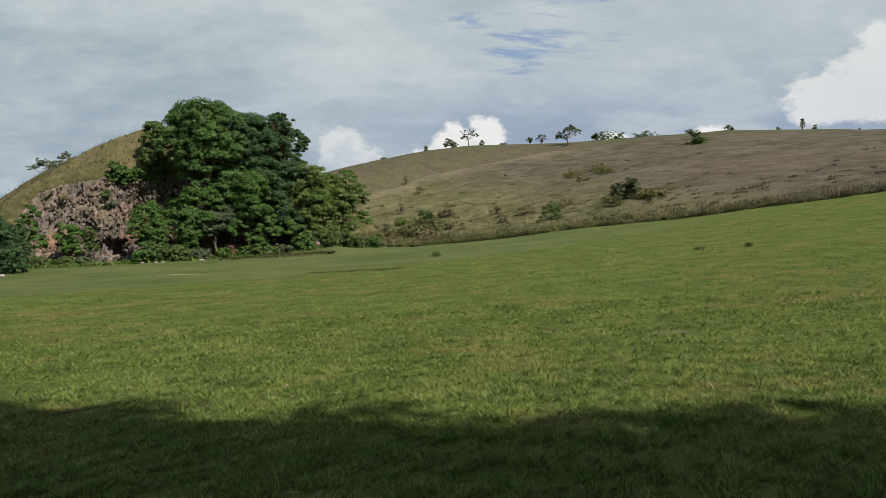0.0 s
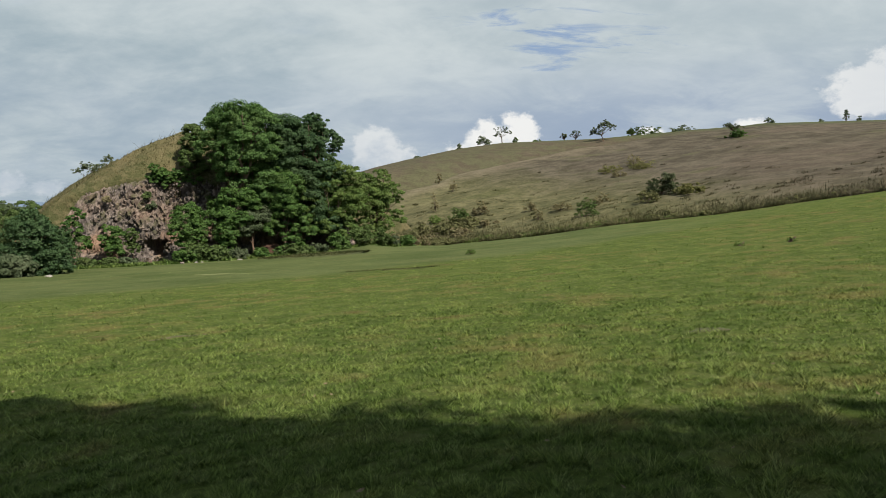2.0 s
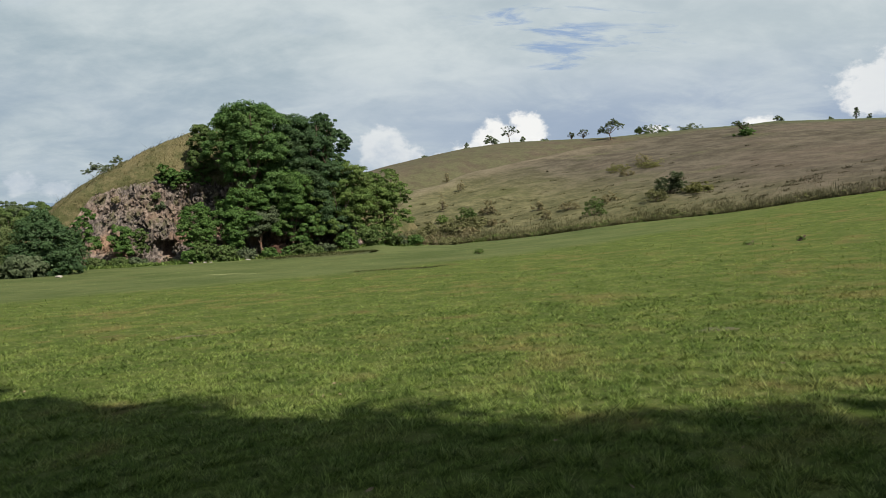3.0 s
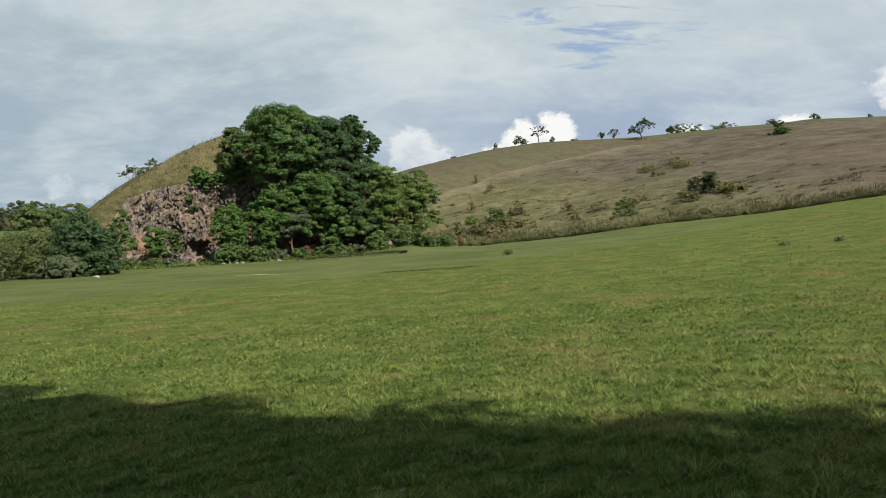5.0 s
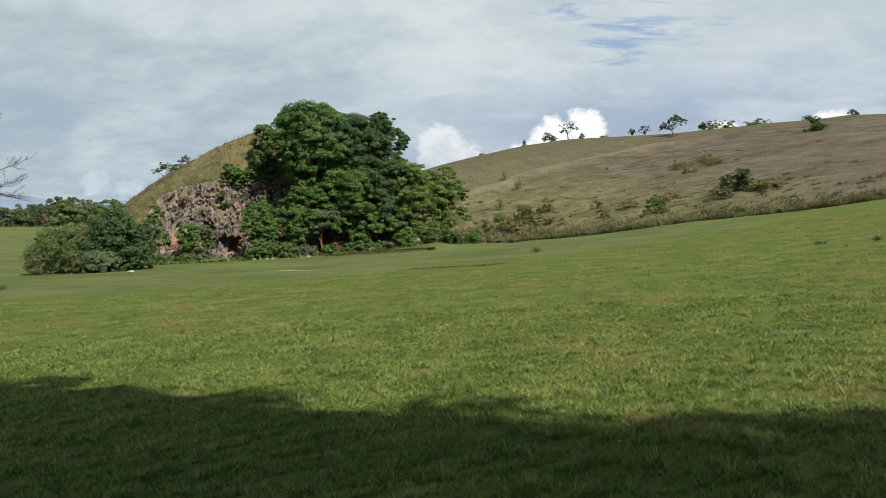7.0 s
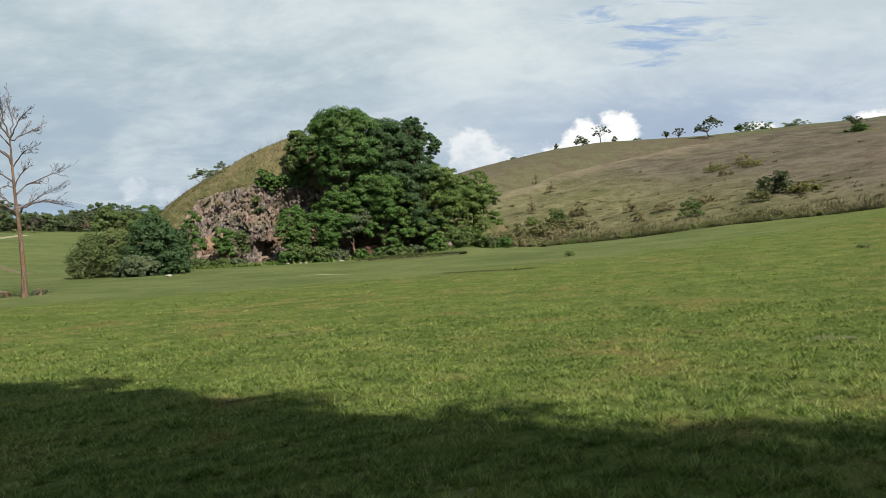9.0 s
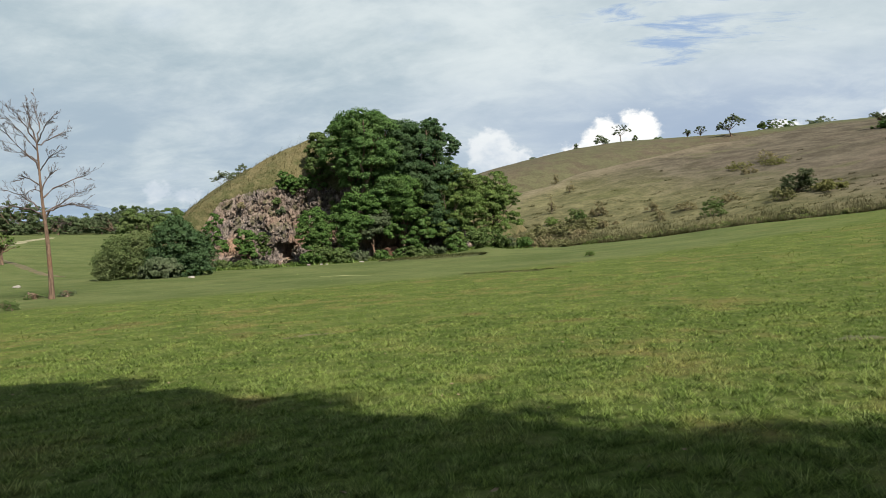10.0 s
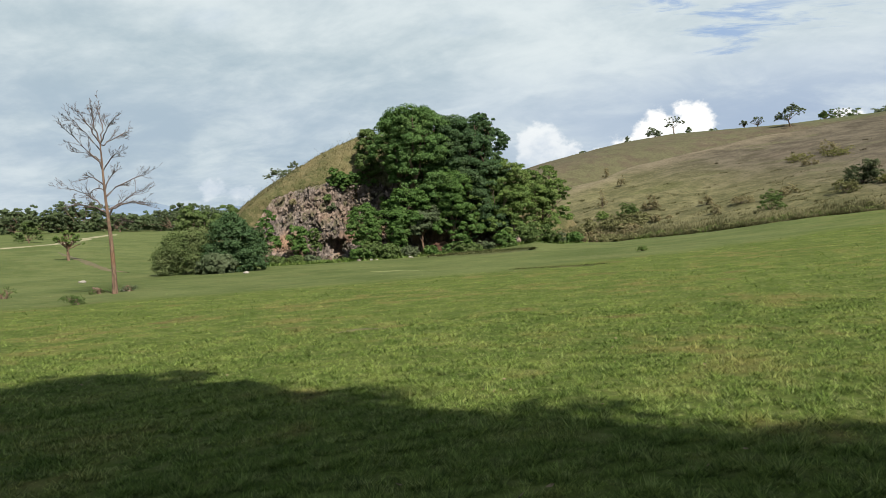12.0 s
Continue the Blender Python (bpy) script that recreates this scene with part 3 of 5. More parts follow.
def make_mound():
    top = thing("rocky_mound", "steep grassy mound with a craggy pink-grey rock face", "hill", kind="structure")
    # grass cap
    ths = np.radians(np.concatenate([np.arange(-90, 90, 1.5), np.arange(90, 270, 6)]))
    rhos = np.concatenate([np.linspace(0.0, 1.1, 56)])
    v = []
    for rho in rhos:
        for th in ths:
            x, y, z, fr = mound_point(th, rho)
            z += 0.5 * fbm(x, y, 0, 4, 0.22) * (1 - 0.4 * rho) + 0.18 * fbm(x, y, 3, 3, 0.9)
            if fr > 0.3 and rho > 0.76:
                k = min(1.0, (rho - 0.76) / 0.05) * fr
                lat, up = (x - CAVE.x) * math.cos(MOUND_TURN + th) - (y - CAVE.y) * math.sin(MOUND_TURN + th), z - CAVE.z
                k += 4.5 * math.exp(-((lat / 1.5) ** 4) - ((up / 1.4) ** 4))
                x, y, z = x + (MOUND[0] - x) * 0.10 * k, y + (MOUND[1] - y) * 0.10 * k, z - 0.3 * min(k, 1.0)
            v.append((x, y, z))
    cap = mesh_from("grass_cap", v, grid_faces(len(rhos), len(ths), True), MAT_MOUND)
    put("grass_cap", cap, top, "dry yellow-green grass slope")
    # rock face: one craggy sheet
    ths = np.radians(np.arange(-44, 52, 0.34))
    rhos = np.linspace(0.735, 1.04, 110)
    v = []
    for rho in rhos:
        for th in ths:
            x, y, z, fr = mound_point(th, rho)
            ang = MOUND_TURN + th
            ox, oy = math.sin(ang), math.cos(ang)
            lat0 = x * oy - y * ox
            p = Vector((lat0 * 0.85, (x * ox + y * oy) * 0.5, z * 0.5))
            d, _ = noise.voronoi(p)
            d2, _ = noise.voronoi(p * 2.6 + Vector((4, 1, 7)))
            crag = 1.0 * (d[1] - d[0]) + 0.55 * (d2[1] - d2[0]) - 0.7
            crag += 0.8 * fbm(x, y, z * 0.5, 5, 0.4) + 0.45 * noise.noise(Vector((lat0 * 2.0, 0, z * 1.4))) + 0.25 * noise.noise(Vector((lat0 * 4.0, 3, z * 3.2)))
            ends = min(1.0, max(0.0, (1.0 - abs(th - 0.07) / 0.84) * 4.0)) * min(1.0, (rho - 0.735) / 0.05)
            push = (crag * 1.15 + 0.35) * ends - 0.35 * (1 - ends)
            q = Vector((x, y, z)) - CAVE
            lat = q.x * oy - q.y * ox
            hole = math.exp(-((lat / 0.95) ** 4) - ((q.z / 0.8) ** 4))
            push -= 4.5 * hole
            z += 0.45 * fbm(x + 9, y, z, 4, 0.6) * ends
            v.append((x + ox * push, y + oy * push, z))
    face = mesh_from("rock_face", v, grid_faces(len(rhos), len(ths)), MAT_ROCK, False)
    put("rock_face", face, top, "craggy weathered pinkish grey rock with a small cave")
    # angular blocks standing proud of the face
    rngb = np.random.default_rng(9)
    blocks = []
    for k in range(9):
        bm = bmesh.new()
        for _ in range(9):
            q = Vector(rngb.normal(size=3)).normalized()
            bm.verts.new((q.x * 0.5, q.y * 0.5, q.z * 0.5))
        bmesh.ops.convex_hull(bm, input=bm.verts)
        bmesh.ops.delete(bm, geom=[w for w in bm.verts if not w.link_faces], context="VERTS")
        me = bpy.data.meshes.new("rock_block")
        bm.to_mesh(me)
        bm.free()
        me.materials.append(MAT_ROCK)
        blocks.append(me)
    for k in range(290):
        th, rho = rngb.uniform(-0.7, 0.86), rngb.uniform(0.785, 0.995)
        x, y, z, fr = mound_point(th, rho)
        ang = MOUND_TURN + th
        lat = (x - CAVE.x) * math.cos(ang) - (y - CAVE.y) * math.sin(ang)
        if abs(lat) < 0.95 and abs(z - CAVE.z) < 0.85:
            continue
        w = rngb.uniform(0.35, 0.85) * (1.0 if z > -1 else 0.8)
        b = put("rock_block", blocks[k % 9], top)
        out = rngb.uniform(-0.1, 0.55)
        b.location = (x + math.sin(ang) * out, y + math.cos(ang) * out, z)
        b.rotation_euler = (rngb.normal() * 0.25, rngb.normal() * 0.3, -ang + rngb.normal() * 0.5)
        b.scale = (w, w * rngb.uniform(0.7, 1.2), w * rngb.uniform(0.8, 1.7))
    # small broken rock between the blocks
    rv, rf = [], []
    for k in range(2000):
        th, rho = rngb.uniform(-0.72, 0.88), rngb.uniform(0.775, 1.01)
        x, y, z, fr = mound_point(th, rho)
        ang = MOUND_TURN + th
        lat = (x - CAVE.x) * math.cos(ang) - (y - CAVE.y) * math.sin(ang)
        if abs(lat) < 0.8 and abs(z - CAVE.z) < 0.7:
            continue
        out, w = rngb.uniform(0.0, 0.8), rngb.uniform(0.1, 0.34)
        m = pose(x + math.sin(ang) * out, y + math.cos(ang) * out, z, rngb.uniform(-25, 25), rngb.uniform(-25, 25), rngb.uniform(0, 360)) @ Matrix.Diagonal((w, w, w * rngb.uniform(0.7, 1.4), 1))
        src = blocks[k % 9]
        o = len(rv)
        rv += [tuple(m @ q.co) for q in src.vertices]
        rf += [tuple(i + o for i in p.vertices) for p in src.polygons]
    put("rubble", mesh_from("rubble", rv, rf, MAT_ROCK, False), top)
    # standing grass on the cap
    rng = np.random.default_rng(5)
    P = []
    while len(P) < 26000:
        th, rho = rng.uniform(-1.9, 1.9), math.sqrt(rng.uniform(0, 1.0))
        x, y, z, fr = mound_point(th, rho)
        if fr > 0.35 and rho > 0.775 + 0.05 * rng.normal() :
            continue
        z += 0.5 * fbm(x, y, 0, 4, 0.22) * (1 - 0.4 * rho) + 0.18 * fbm(x, y, 3, 3, 0.9)
        P.append((x, y, z))
    P = np.array(P)
    h = rng.uniform(0.14, 0.42, len(P)) * np.where(rng.random(len(P)) < 0.04, 3.4, 1.0)
    bv, bf = blades(P[:, 0], P[:, 1], P[:, 2] - 0.05, h, rng.uniform(0.04, 0.09, len(P)) * np.where(h > 0.5, 0.5, 1.0), rng, (10.0, 65.0))
    tagged(put("mound_grass", mesh_from("mound_grass", bv, bf, MAT_MOUNDBLADE, False)), "tall yellowing grass covering the mound", "grass", kind="stuff")


make_mound()

# ---------------------------------------------------------------- trees and shrubs


def tube(path, radii, sides=6):
    """A tapered tube along a path; vertices and quads."""
    v, f = [], []
    n = len(path)
    for i, p in enumerate(path):
        t = (path[min(i + 1, n - 1)] - path[max(i - 1, 0)]).normalized()
        a = t.orthogonal().normalized()
        b = t.cross(a)
        for k in range(sides):
            g = 2 * math.pi * k / sides
            v.append(p + (a * math.cos(g) + b * math.sin(g)) * radii[i])
    for i in range(n - 1):
        for k in range(sides):
            f.append((i * sides + k, i * sides + (k + 1) % sides, (i + 1) * sides + (k + 1) % sides, (i + 1) * sides + k))
    return v, f


def join_tubes(name, tubes, mat):
    v, f = [], []
    for tv, tf in tubes:
        o = len(v)
        v += [tuple(p) for p in tv]
        f += [tuple(i + o for i in q) for q in tf]
    return mesh_from(name, v, f, mat)


def bend(a, b, rng, n=7, wob=0.08):
    """A crooked line from a to b."""
    L = (b - a).length
    out = []
    for i in range(n):
        t = i / (n - 1)
        w = math.sin(math.pi * t) * wob * L
        out.append(a.lerp(b, t) + Vector((rng.normal() * w * 0.5, rng.normal() * w * 0.5, w * 0.4 + rng.normal() * w * 0.2)))
    return out


def leaf_quads(blobs, count, size, rng, droop=0.0, shell=0.62, per=150):
    """Small leaf sprays gathered in clumps over round masses (x, y, z, r)."""
    B = np.array(blobs, float)
    B[:, 3] *= 0.93
    count, size = int(count * 1.4), size * 0.86
    wgt = B[:, 3] ** 2
    wgt = wgt / wgt.sum()
    nc = max(90, count // per)
    which = rng.choice(len(B), nc, p=wgt)
    d = rng.normal(size=(nc, 3))
    d /= np.linalg.norm(d, axis=1)[:, None]
    d[:, 2] = np.where(d[:, 2] < -0.85, -d[:, 2], d[:, 2])
    rad = shell + (1.12 - shell) * rng.random(nc) ** 0.5
    C = B[which, :3] + d * (B[which, 3] * rad)[:, None] * np.array((1.0, 1.0, 0.9))
    cr = np.clip(0.32 * B[which, 3], 0.14, 0.8) * rng.uniform(0.55, 1.4, nc)
    k = rng.integers(0, nc, count)
    o = rng.normal(size=(count, 3))
    o /= np.linalg.norm(o, axis=1)[:, None]
    o[:, 2] = np.where(o[:, 2] < -0.35, -o[:, 2], o[:, 2])
    P = C[k] + o * (cr[k] * rng.uniform(0.6, 1.12, count))[:, None] * np.array((1.0, 1.0, 0.7))
    nrm = o * 1.1 + d[k] * 0.3 + rng.normal(size=(count, 3)) * 0.5 + np.array((0, 0, 0.15))
    nrm /= np.linalg.norm(nrm, axis=1)[:, None]
    t = np.cross(nrm, rng.normal(size=(count, 3)))
    t /= np.linalg.norm(t, axis=1)[:, None]
    t[:, 2] -= droop
    s = np.cross(nrm, t)
    L = size * rng.uniform(0.6, 1.4, count)[:, None]
    v = np.stack([P + s * L * 0.42 - t * L * 0.3, P - s * L * 0.42 - t * L * 0.3, P + t * L * 0.5], 1).reshape(-1, 3)
    return v, np.arange(3 * count).reshape(-1, 3)


def make_tree(name, label, category, base, blobs, leaves, size, mat, trunk=0.3, group="", stems=1, seed=1, bark=None, droop=0.0, shell=0.62, fork=0.35, per=0):
    """A tree or shrub: tapered crooked stems with limbs into every leafy mass, and a crown of leaf sprays."""
    rng = np.random.default_rng(seed)
    bx, by = base[0], base[1]
    bz = (ground_at(bx, by) if len(base) < 3 else base[2]) - 0.08
    org = Vector((bx, by, bz))
    ob = thing(name, label, category, group, at=org)
    loc = [(x - bx, y - by, z - bz, r) for x, y, z, r in blobs]
    cz = sum(q[2] for q in loc) / len(loc)
    stem_tubes, limb_tubes, forks = [], [], []
    for k in range(stems):
        foot = Vector((rng.normal() * trunk * 1.5 * (k > 0), rng.normal() * trunk * 1.5 * (k > 0), 0))
        topp = Vector((sum(q[0] for q in loc) / len(loc) * 0.6, sum(q[1] for q in loc) / len(loc) * 0.6, max(fork * cz, 0.25))) + Vector(rng.normal(size=3) * trunk)
        path = bend(foot, topp, rng, 6, 0.05)
        stem_tubes.append(tube(path, [trunk * (1.25 - 0.5 * i / 5) / math.sqrt(stems) for i in range(6)], 7))
        forks.append(topp)
    for i, (x, y, z, r) in enumerate(loc):
        if len(loc) > 26 and i % 4:
            continue
        a = forks[i % stems]
        b = Vector((x, y, z))
        path = bend(a, b, rng, 7, 0.08)
        limb = [tube(path, [trunk * (0.55 - 0.42 * j / 6) / math.sqrt(stems) for j in range(7)], 5 if trunk > 0.15 else 3)]
        for _ in range(4 if len(loc) < 13 else 1):
            e = b + Vector(rng.normal(size=3)).normalized() * r * 0.9
            limb.append(tube(bend(path[4], e, rng, 5, 0.08), [trunk * (0.2 - 0.035 * j) / math.sqrt(stems) for j in range(5)], 3))
        limb_tubes.append(limb)
    if trunk >= 0.12:
        stem = put("trunk", join_tubes("trunk", stem_tubes, bark or BARK), ob)
        for limb in limb_tubes:
            put("limb", join_tubes("limb", limb, bark or BARK), stem)
    else:
        put("stem", join_tubes("stem", stem_tubes + [q for limb in limb_tubes for q in limb], bark or BARK), ob)
    v, f = leaf_quads(loc, leaves, size, rng, droop, shell, per or (150 if trunk >= 0.16 else 60))
    put("crown", mesh_from("crown", v, f, mat, False), ob)
    return ob


def ragged(blobs, seed, n=3):
    """Adds small masses round the large ones, so that the outline is uneven."""
    rng = np.random.default_rng(seed)
    out = list(blobs)
    for x, y, z, r in blobs:
        for _ in range(n):
            d = rng.normal(size=3)
            d /= np.linalg.norm(d)
            d[2] = abs(d[2])
            q = r * rng.uniform(0.95, 1.2)
            out.append((x + d[0] * q, y + d[1] * q, z + d[2] * q * 0.9, r * rng.uniform(0.2, 0.36)))
    return out


make_tree("broadleaf_tree", "large dense green tree at the cliff foot", "tree", (-23.6, 69.2),
          ragged([(-24.0, 66.8, 10.9, 1.9), (-25.5, 66.8, 9.5, 1.9), (-22.6, 67.8, 10.9, 1.7), (-22.9, 66.6, 8.6, 2.2), (-21.4, 68.7, 10.6, 1.6), (-21.3, 67.1, 8.0, 1.9), (-27.0, 66.8, 8.2, 1.4), (-24.5, 66.0, 7.1, 1.5), (-26.2, 67.7, 11.0, 1.1), (-24.8, 69.9, 10.1, 2.4), (-23.0, 69.4, 7.4, 1.9), (-23.9, 66.4, 5.6, 1.6), (-21.6, 67.4, 4.6, 1.9), (-24.6, 68.2, 7.0, 1.8), (-22.4, 67.8, 2.6, 1.7), (-19.9, 68.3, 3.2, 1.5)], 3),
          112000, 0.2, LEAF_LUSH, 0.45, seed=2, shell=0.5)
make_tree("broadleaf_tree", "large dark green tree beside the lush one", "tree", (-18.4, 70.6),
          ragged([(-19.9, 69.7, 9.8, 2.0), (-18.5, 70.7, 10.2, 1.7), (-17.0, 71.6, 10.5, 1.5), (-16.0, 72.4, 9.3, 1.4), (-15.2, 73.1, 8.7, 0.7), (-17.9, 69.7, 8.0, 2.1), (-16.4, 71.8, 7.2, 1.4), (-19.5, 68.7, 7.1, 1.9), (-17.7, 72.6, 11.0, 1.2), (-19.7, 73.1, 8.9, 2.3), (-20.8, 68.4, 6.0, 1.2), (-18.0, 69.6, 5.0, 2.0), (-15.8, 70.4, 5.4, 1.8), (-16.9, 70.0, 2.6, 2.0), (-19.6, 69.0, 2.0, 1.8), (-15.6, 70.2, 0.6, 1.6), (-18.2, 69.4, -0.2, 1.4)], 4),
          100000, 0.2, LEAF_DARK, 0.45, seed=22, shell=0.5)
make_tree("slope_tree", "light green leafy tree on the mound beside the rock", "tree", (-28.7, 70.6, 4.6),
          [(-29.6, 70.4, 9.9, 1.1), (-29.9, 69.7, 8.6, 1.1), (-29.5, 69.2, 7.2, 1.0), (-28.6, 69.6, 6.4, 0.9)], 15000, 0.2, LEAF_OLIVE, 0.16, seed=3, shell=0.4)
make_tree("ledge_shrub", "bright green shrub above the rock face", "shrub", (-30.6, 68.0, 3.4),
          [(-32.1, 67.5, 5.9, 0.68), (-31.2, 67.8, 5.4, 0.55), (-32.6, 67.5, 6.2, 0.50), (-31.4, 67.5, 5.3, 0.62), (-30.5, 67.8, 4.8, 0.50), (-31.9, 67.5, 5.6, 0.45), (-30.2, 68.3, 5.4, 0.56), (-29.3, 68.6, 4.9, 0.45), (-30.7, 68.3, 5.8, 0.41), (-32.4, 67.1, 5.0, 0.43), (-31.5, 67.4, 4.5, 0.35), (-32.9, 67.1, 5.3, 0.32), (-29.5, 68.9, 5.7, 0.43), (-28.6, 69.2, 5.2, 0.35), (-30.0, 68.9, 6.0, 0.32)], 11000, 0.19, LEAF_FRESH, 0.07, stems=3, seed=4)
make_tree("young_tree", "bright green young tree against the rock", "tree", (-26.8, 63.6),
          [(-27.1, 62.1, 1.3, 1.2), (-26.3, 62.0, 0.1, 1.1), (-27.3, 61.3, -0.0, 1.0), (-26.1, 63.2, 0.9, 1.0), (-26.7, 62.8, 2.0, 0.7), (-26.0, 62.0, -1.0, 0.9), (-27.0, 61.8, -1.2, 0.8)], 14000, 0.19, LEAF_FRESH, 0.12, stems=2, seed=5)
make_tree("young_tree", "slender fresh green tree at the cliff foot", "tree", (-23.2, 64.0),
          [(-23.6, 64.2, 3.0, 1.2), (-22.3, 65.1, 3.0, 1.2), (-23.8, 63.4, 1.2, 1.2), (-23.6, 63.0, -0.2, 1.1), (-24.9, 64.1, 2.1, 0.9), (-21.9, 65.7, 2.2, 0.9), (-23.6, 63.4, -1.2, 0.9), (-22.3, 64.2, 1.0, 1.0)], 20000, 0.19, LEAF_FRESH, 0.13, seed=6, shell=0.4)
make_tree("young_tree", "dusky narrow tree with a pale bare trunk", "tree", (-21.4, 64.6),
          [(-21.8, 64.8, 0.8, 1.1), (-22.5, 64.3, -0.0, 0.9), (-21.1, 66.1, 1.4, 1.0)], 8000, 0.19, LEAF_GREY, 0.13, seed=36, shell=0.4, bark=BARK_DEAD)
make_tree("young_tree", "full green tree under the great dark crown", "tree", (-18.9, 66.8),
          [(-19.0, 67.2, 4.1, 1.7), (-18.8, 66.8, 2.3, 1.6), (-20.9, 67.1, 4.3, 1.2), (-19.8, 67.7, 5.3, 1.1), (-18.0, 67.5, 1.3, 1.2), (-19.8, 66.8, 0.8, 1.0), (-18.6, 66.6, 2.2, 1.5), (-17.2, 67.2, 0.2, 1.2), (-19.8, 66.0, 0.0, 1.0), (-18.2, 66.6, -1.2, 1.0)], 34000, 0.19, LEAF_FRESH, 0.17, seed=7, shell=0.4)
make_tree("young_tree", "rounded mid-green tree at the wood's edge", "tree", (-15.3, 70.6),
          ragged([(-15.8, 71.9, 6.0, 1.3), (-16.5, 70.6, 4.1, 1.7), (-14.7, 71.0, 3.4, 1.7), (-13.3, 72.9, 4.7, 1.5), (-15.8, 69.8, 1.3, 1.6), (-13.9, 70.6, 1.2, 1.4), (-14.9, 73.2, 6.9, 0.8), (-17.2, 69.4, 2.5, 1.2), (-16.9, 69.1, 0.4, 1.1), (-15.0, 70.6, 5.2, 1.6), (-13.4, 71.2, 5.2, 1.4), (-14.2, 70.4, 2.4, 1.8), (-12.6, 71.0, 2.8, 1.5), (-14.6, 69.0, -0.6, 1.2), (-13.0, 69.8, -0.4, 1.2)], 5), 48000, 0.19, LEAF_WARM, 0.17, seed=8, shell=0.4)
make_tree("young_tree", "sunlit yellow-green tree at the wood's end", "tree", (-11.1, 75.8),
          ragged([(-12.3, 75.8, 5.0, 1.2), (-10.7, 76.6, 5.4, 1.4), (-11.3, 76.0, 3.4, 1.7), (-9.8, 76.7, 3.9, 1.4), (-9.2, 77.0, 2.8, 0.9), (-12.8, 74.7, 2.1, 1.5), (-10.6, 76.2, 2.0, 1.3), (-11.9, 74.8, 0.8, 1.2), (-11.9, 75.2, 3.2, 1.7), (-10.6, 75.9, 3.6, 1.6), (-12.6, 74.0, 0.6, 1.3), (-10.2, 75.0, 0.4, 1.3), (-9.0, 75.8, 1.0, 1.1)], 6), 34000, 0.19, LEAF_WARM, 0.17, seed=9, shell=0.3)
# thicket beside the rock
make_tree("thicket_shrub", "feathery light green shrub on the field", "shrub", (-37.9, 49.4),
          ragged([(-37.9, 49.0, -1.2, 1.7), (-38.9, 48.5, -1.9, 1.3), (-37.0, 49.7, -0.6, 1.4), (-38.7, 48.4, -2.6, 1.2), (-36.8, 49.2, -2.4, 1.3), (-39.4, 48.4, -2.4, 0.9)], 1), 34000, 0.14, LEAF_FEATHER, 0.08, "shrubs of the thicket", 4, 10, shell=0.4, per=30)
make_tree("thicket_shrub", "dense dark green rounded shrub", "shrub", (-34.2, 50.6),
          ragged([(-34.2, 50.5, -0.7, 2.0), (-35.0, 50.0, -2.0, 1.4), (-33.2, 51.1, -1.2, 1.7), (-34.3, 50.4, 0.6, 1.3), (-33.4, 50.2, -2.5, 1.3), (-35.4, 49.6, -2.6, 1.1), (-32.4, 51.0, -2.4, 1.1)], 2), 30000, 0.19, LEAF_DARK, 0.1, "shrubs of the thicket", 3, 11)
make_tree("thicket_shrub", "drooping grey-green shrub before the dark one", "shrub", (-34.0, 48.3),
          [(-34.1, 48.1, -2.2, 0.9), (-33.5, 48.6, -2.4, 0.9), (-34.8, 47.7, -2.5, 0.7)], 5500, 0.24, LEAF_GREY, 0.05, "shrubs of the thicket", 4, 12, droop=0.7)
make_tree("thicket_tree", "tall green tree behind the thicket", "tree", (-46.0, 63.4),
          [(-46.9, 62.3, 1.7, 1.1), (-45.6, 63.3, 1.2, 1.4), (-44.1, 64.3, 1.6, 1.4), (-47.6, 61.8, 1.0, 1.0), (-45.8, 63.2, -0.8, 1.6), (-43.9, 64.4, -0.4, 1.5)], 16000, 0.24, LEAF_OLIVE, 0.16, seed=13, shell=0.4)
make_tree("thicket_shrub", "leafy shrub at the end of the rock", "shrub", (-36.6, 60.6),
          [(-36.4, 60.2, 1.4, 0.8), (-36.8, 60.0, 0.3, 0.9), (-36.1, 60.4, -1.0, 0.9), (-37.8, 59.6, -0.8, 1.1), (-38.6, 59.0, -1.8, 1.2)], 6500, 0.24, LEAF_FRESH, 0.09, "shrubs of the thicket", 3, 14)
make_tree("rock_shrub", "bright green shrub before the rock face", "shrub", (-34.0, 62.2),
          ragged([(-33.9, 61.6, -0.4, 0.95), (-34.5, 61.4, -1.0, 0.75), (-33.6, 61.6, -1.6, 0.8)], 7), 4200, 0.22, LEAF_FRESH, 0.06, stems=3, seed=15)
make_tree("rock_shrub", "small green shrub on the rock face", "shrub", (-32.6, 63.2),
          [(-32.6, 62.8, -0.3, 0.6), (-32.8, 62.7, -0.9, 0.5), (-32.4, 62.8, -1.6, 0.5)], 2000, 0.2, LEAF_OLIVE, 0.04, stems=3, seed=16)

# tufts clinging to the rock face
rng4 = np.random.default_rng(61)
for i in range(16):
    x, y, z, _ = mound_point(rng4.uniform(-0.5, 0.8), rng4.uniform(0.77, 0.93))
    kx, ky = x - 0.35 * x / math.hypot(x, y), y - 0.6
    make_tree("cliff_tuft", "scraggy olive tuft rooted in the rock face", "shrub", (kx, ky + 0.3, z),
              [(kx + rng4.normal() * 0.25, ky + rng4.normal() * 0.1, z + rng4.uniform(-0.1, 0.4), rng4.uniform(0.2, 0.42)) for _ in range(3)], 420, 0.16, (LEAF_OLIVE, LEAF_BROWN, LEAF_GREY)[i % 3], 0.03, "tufts on the rock", 2, 600 + i, shell=0.1)
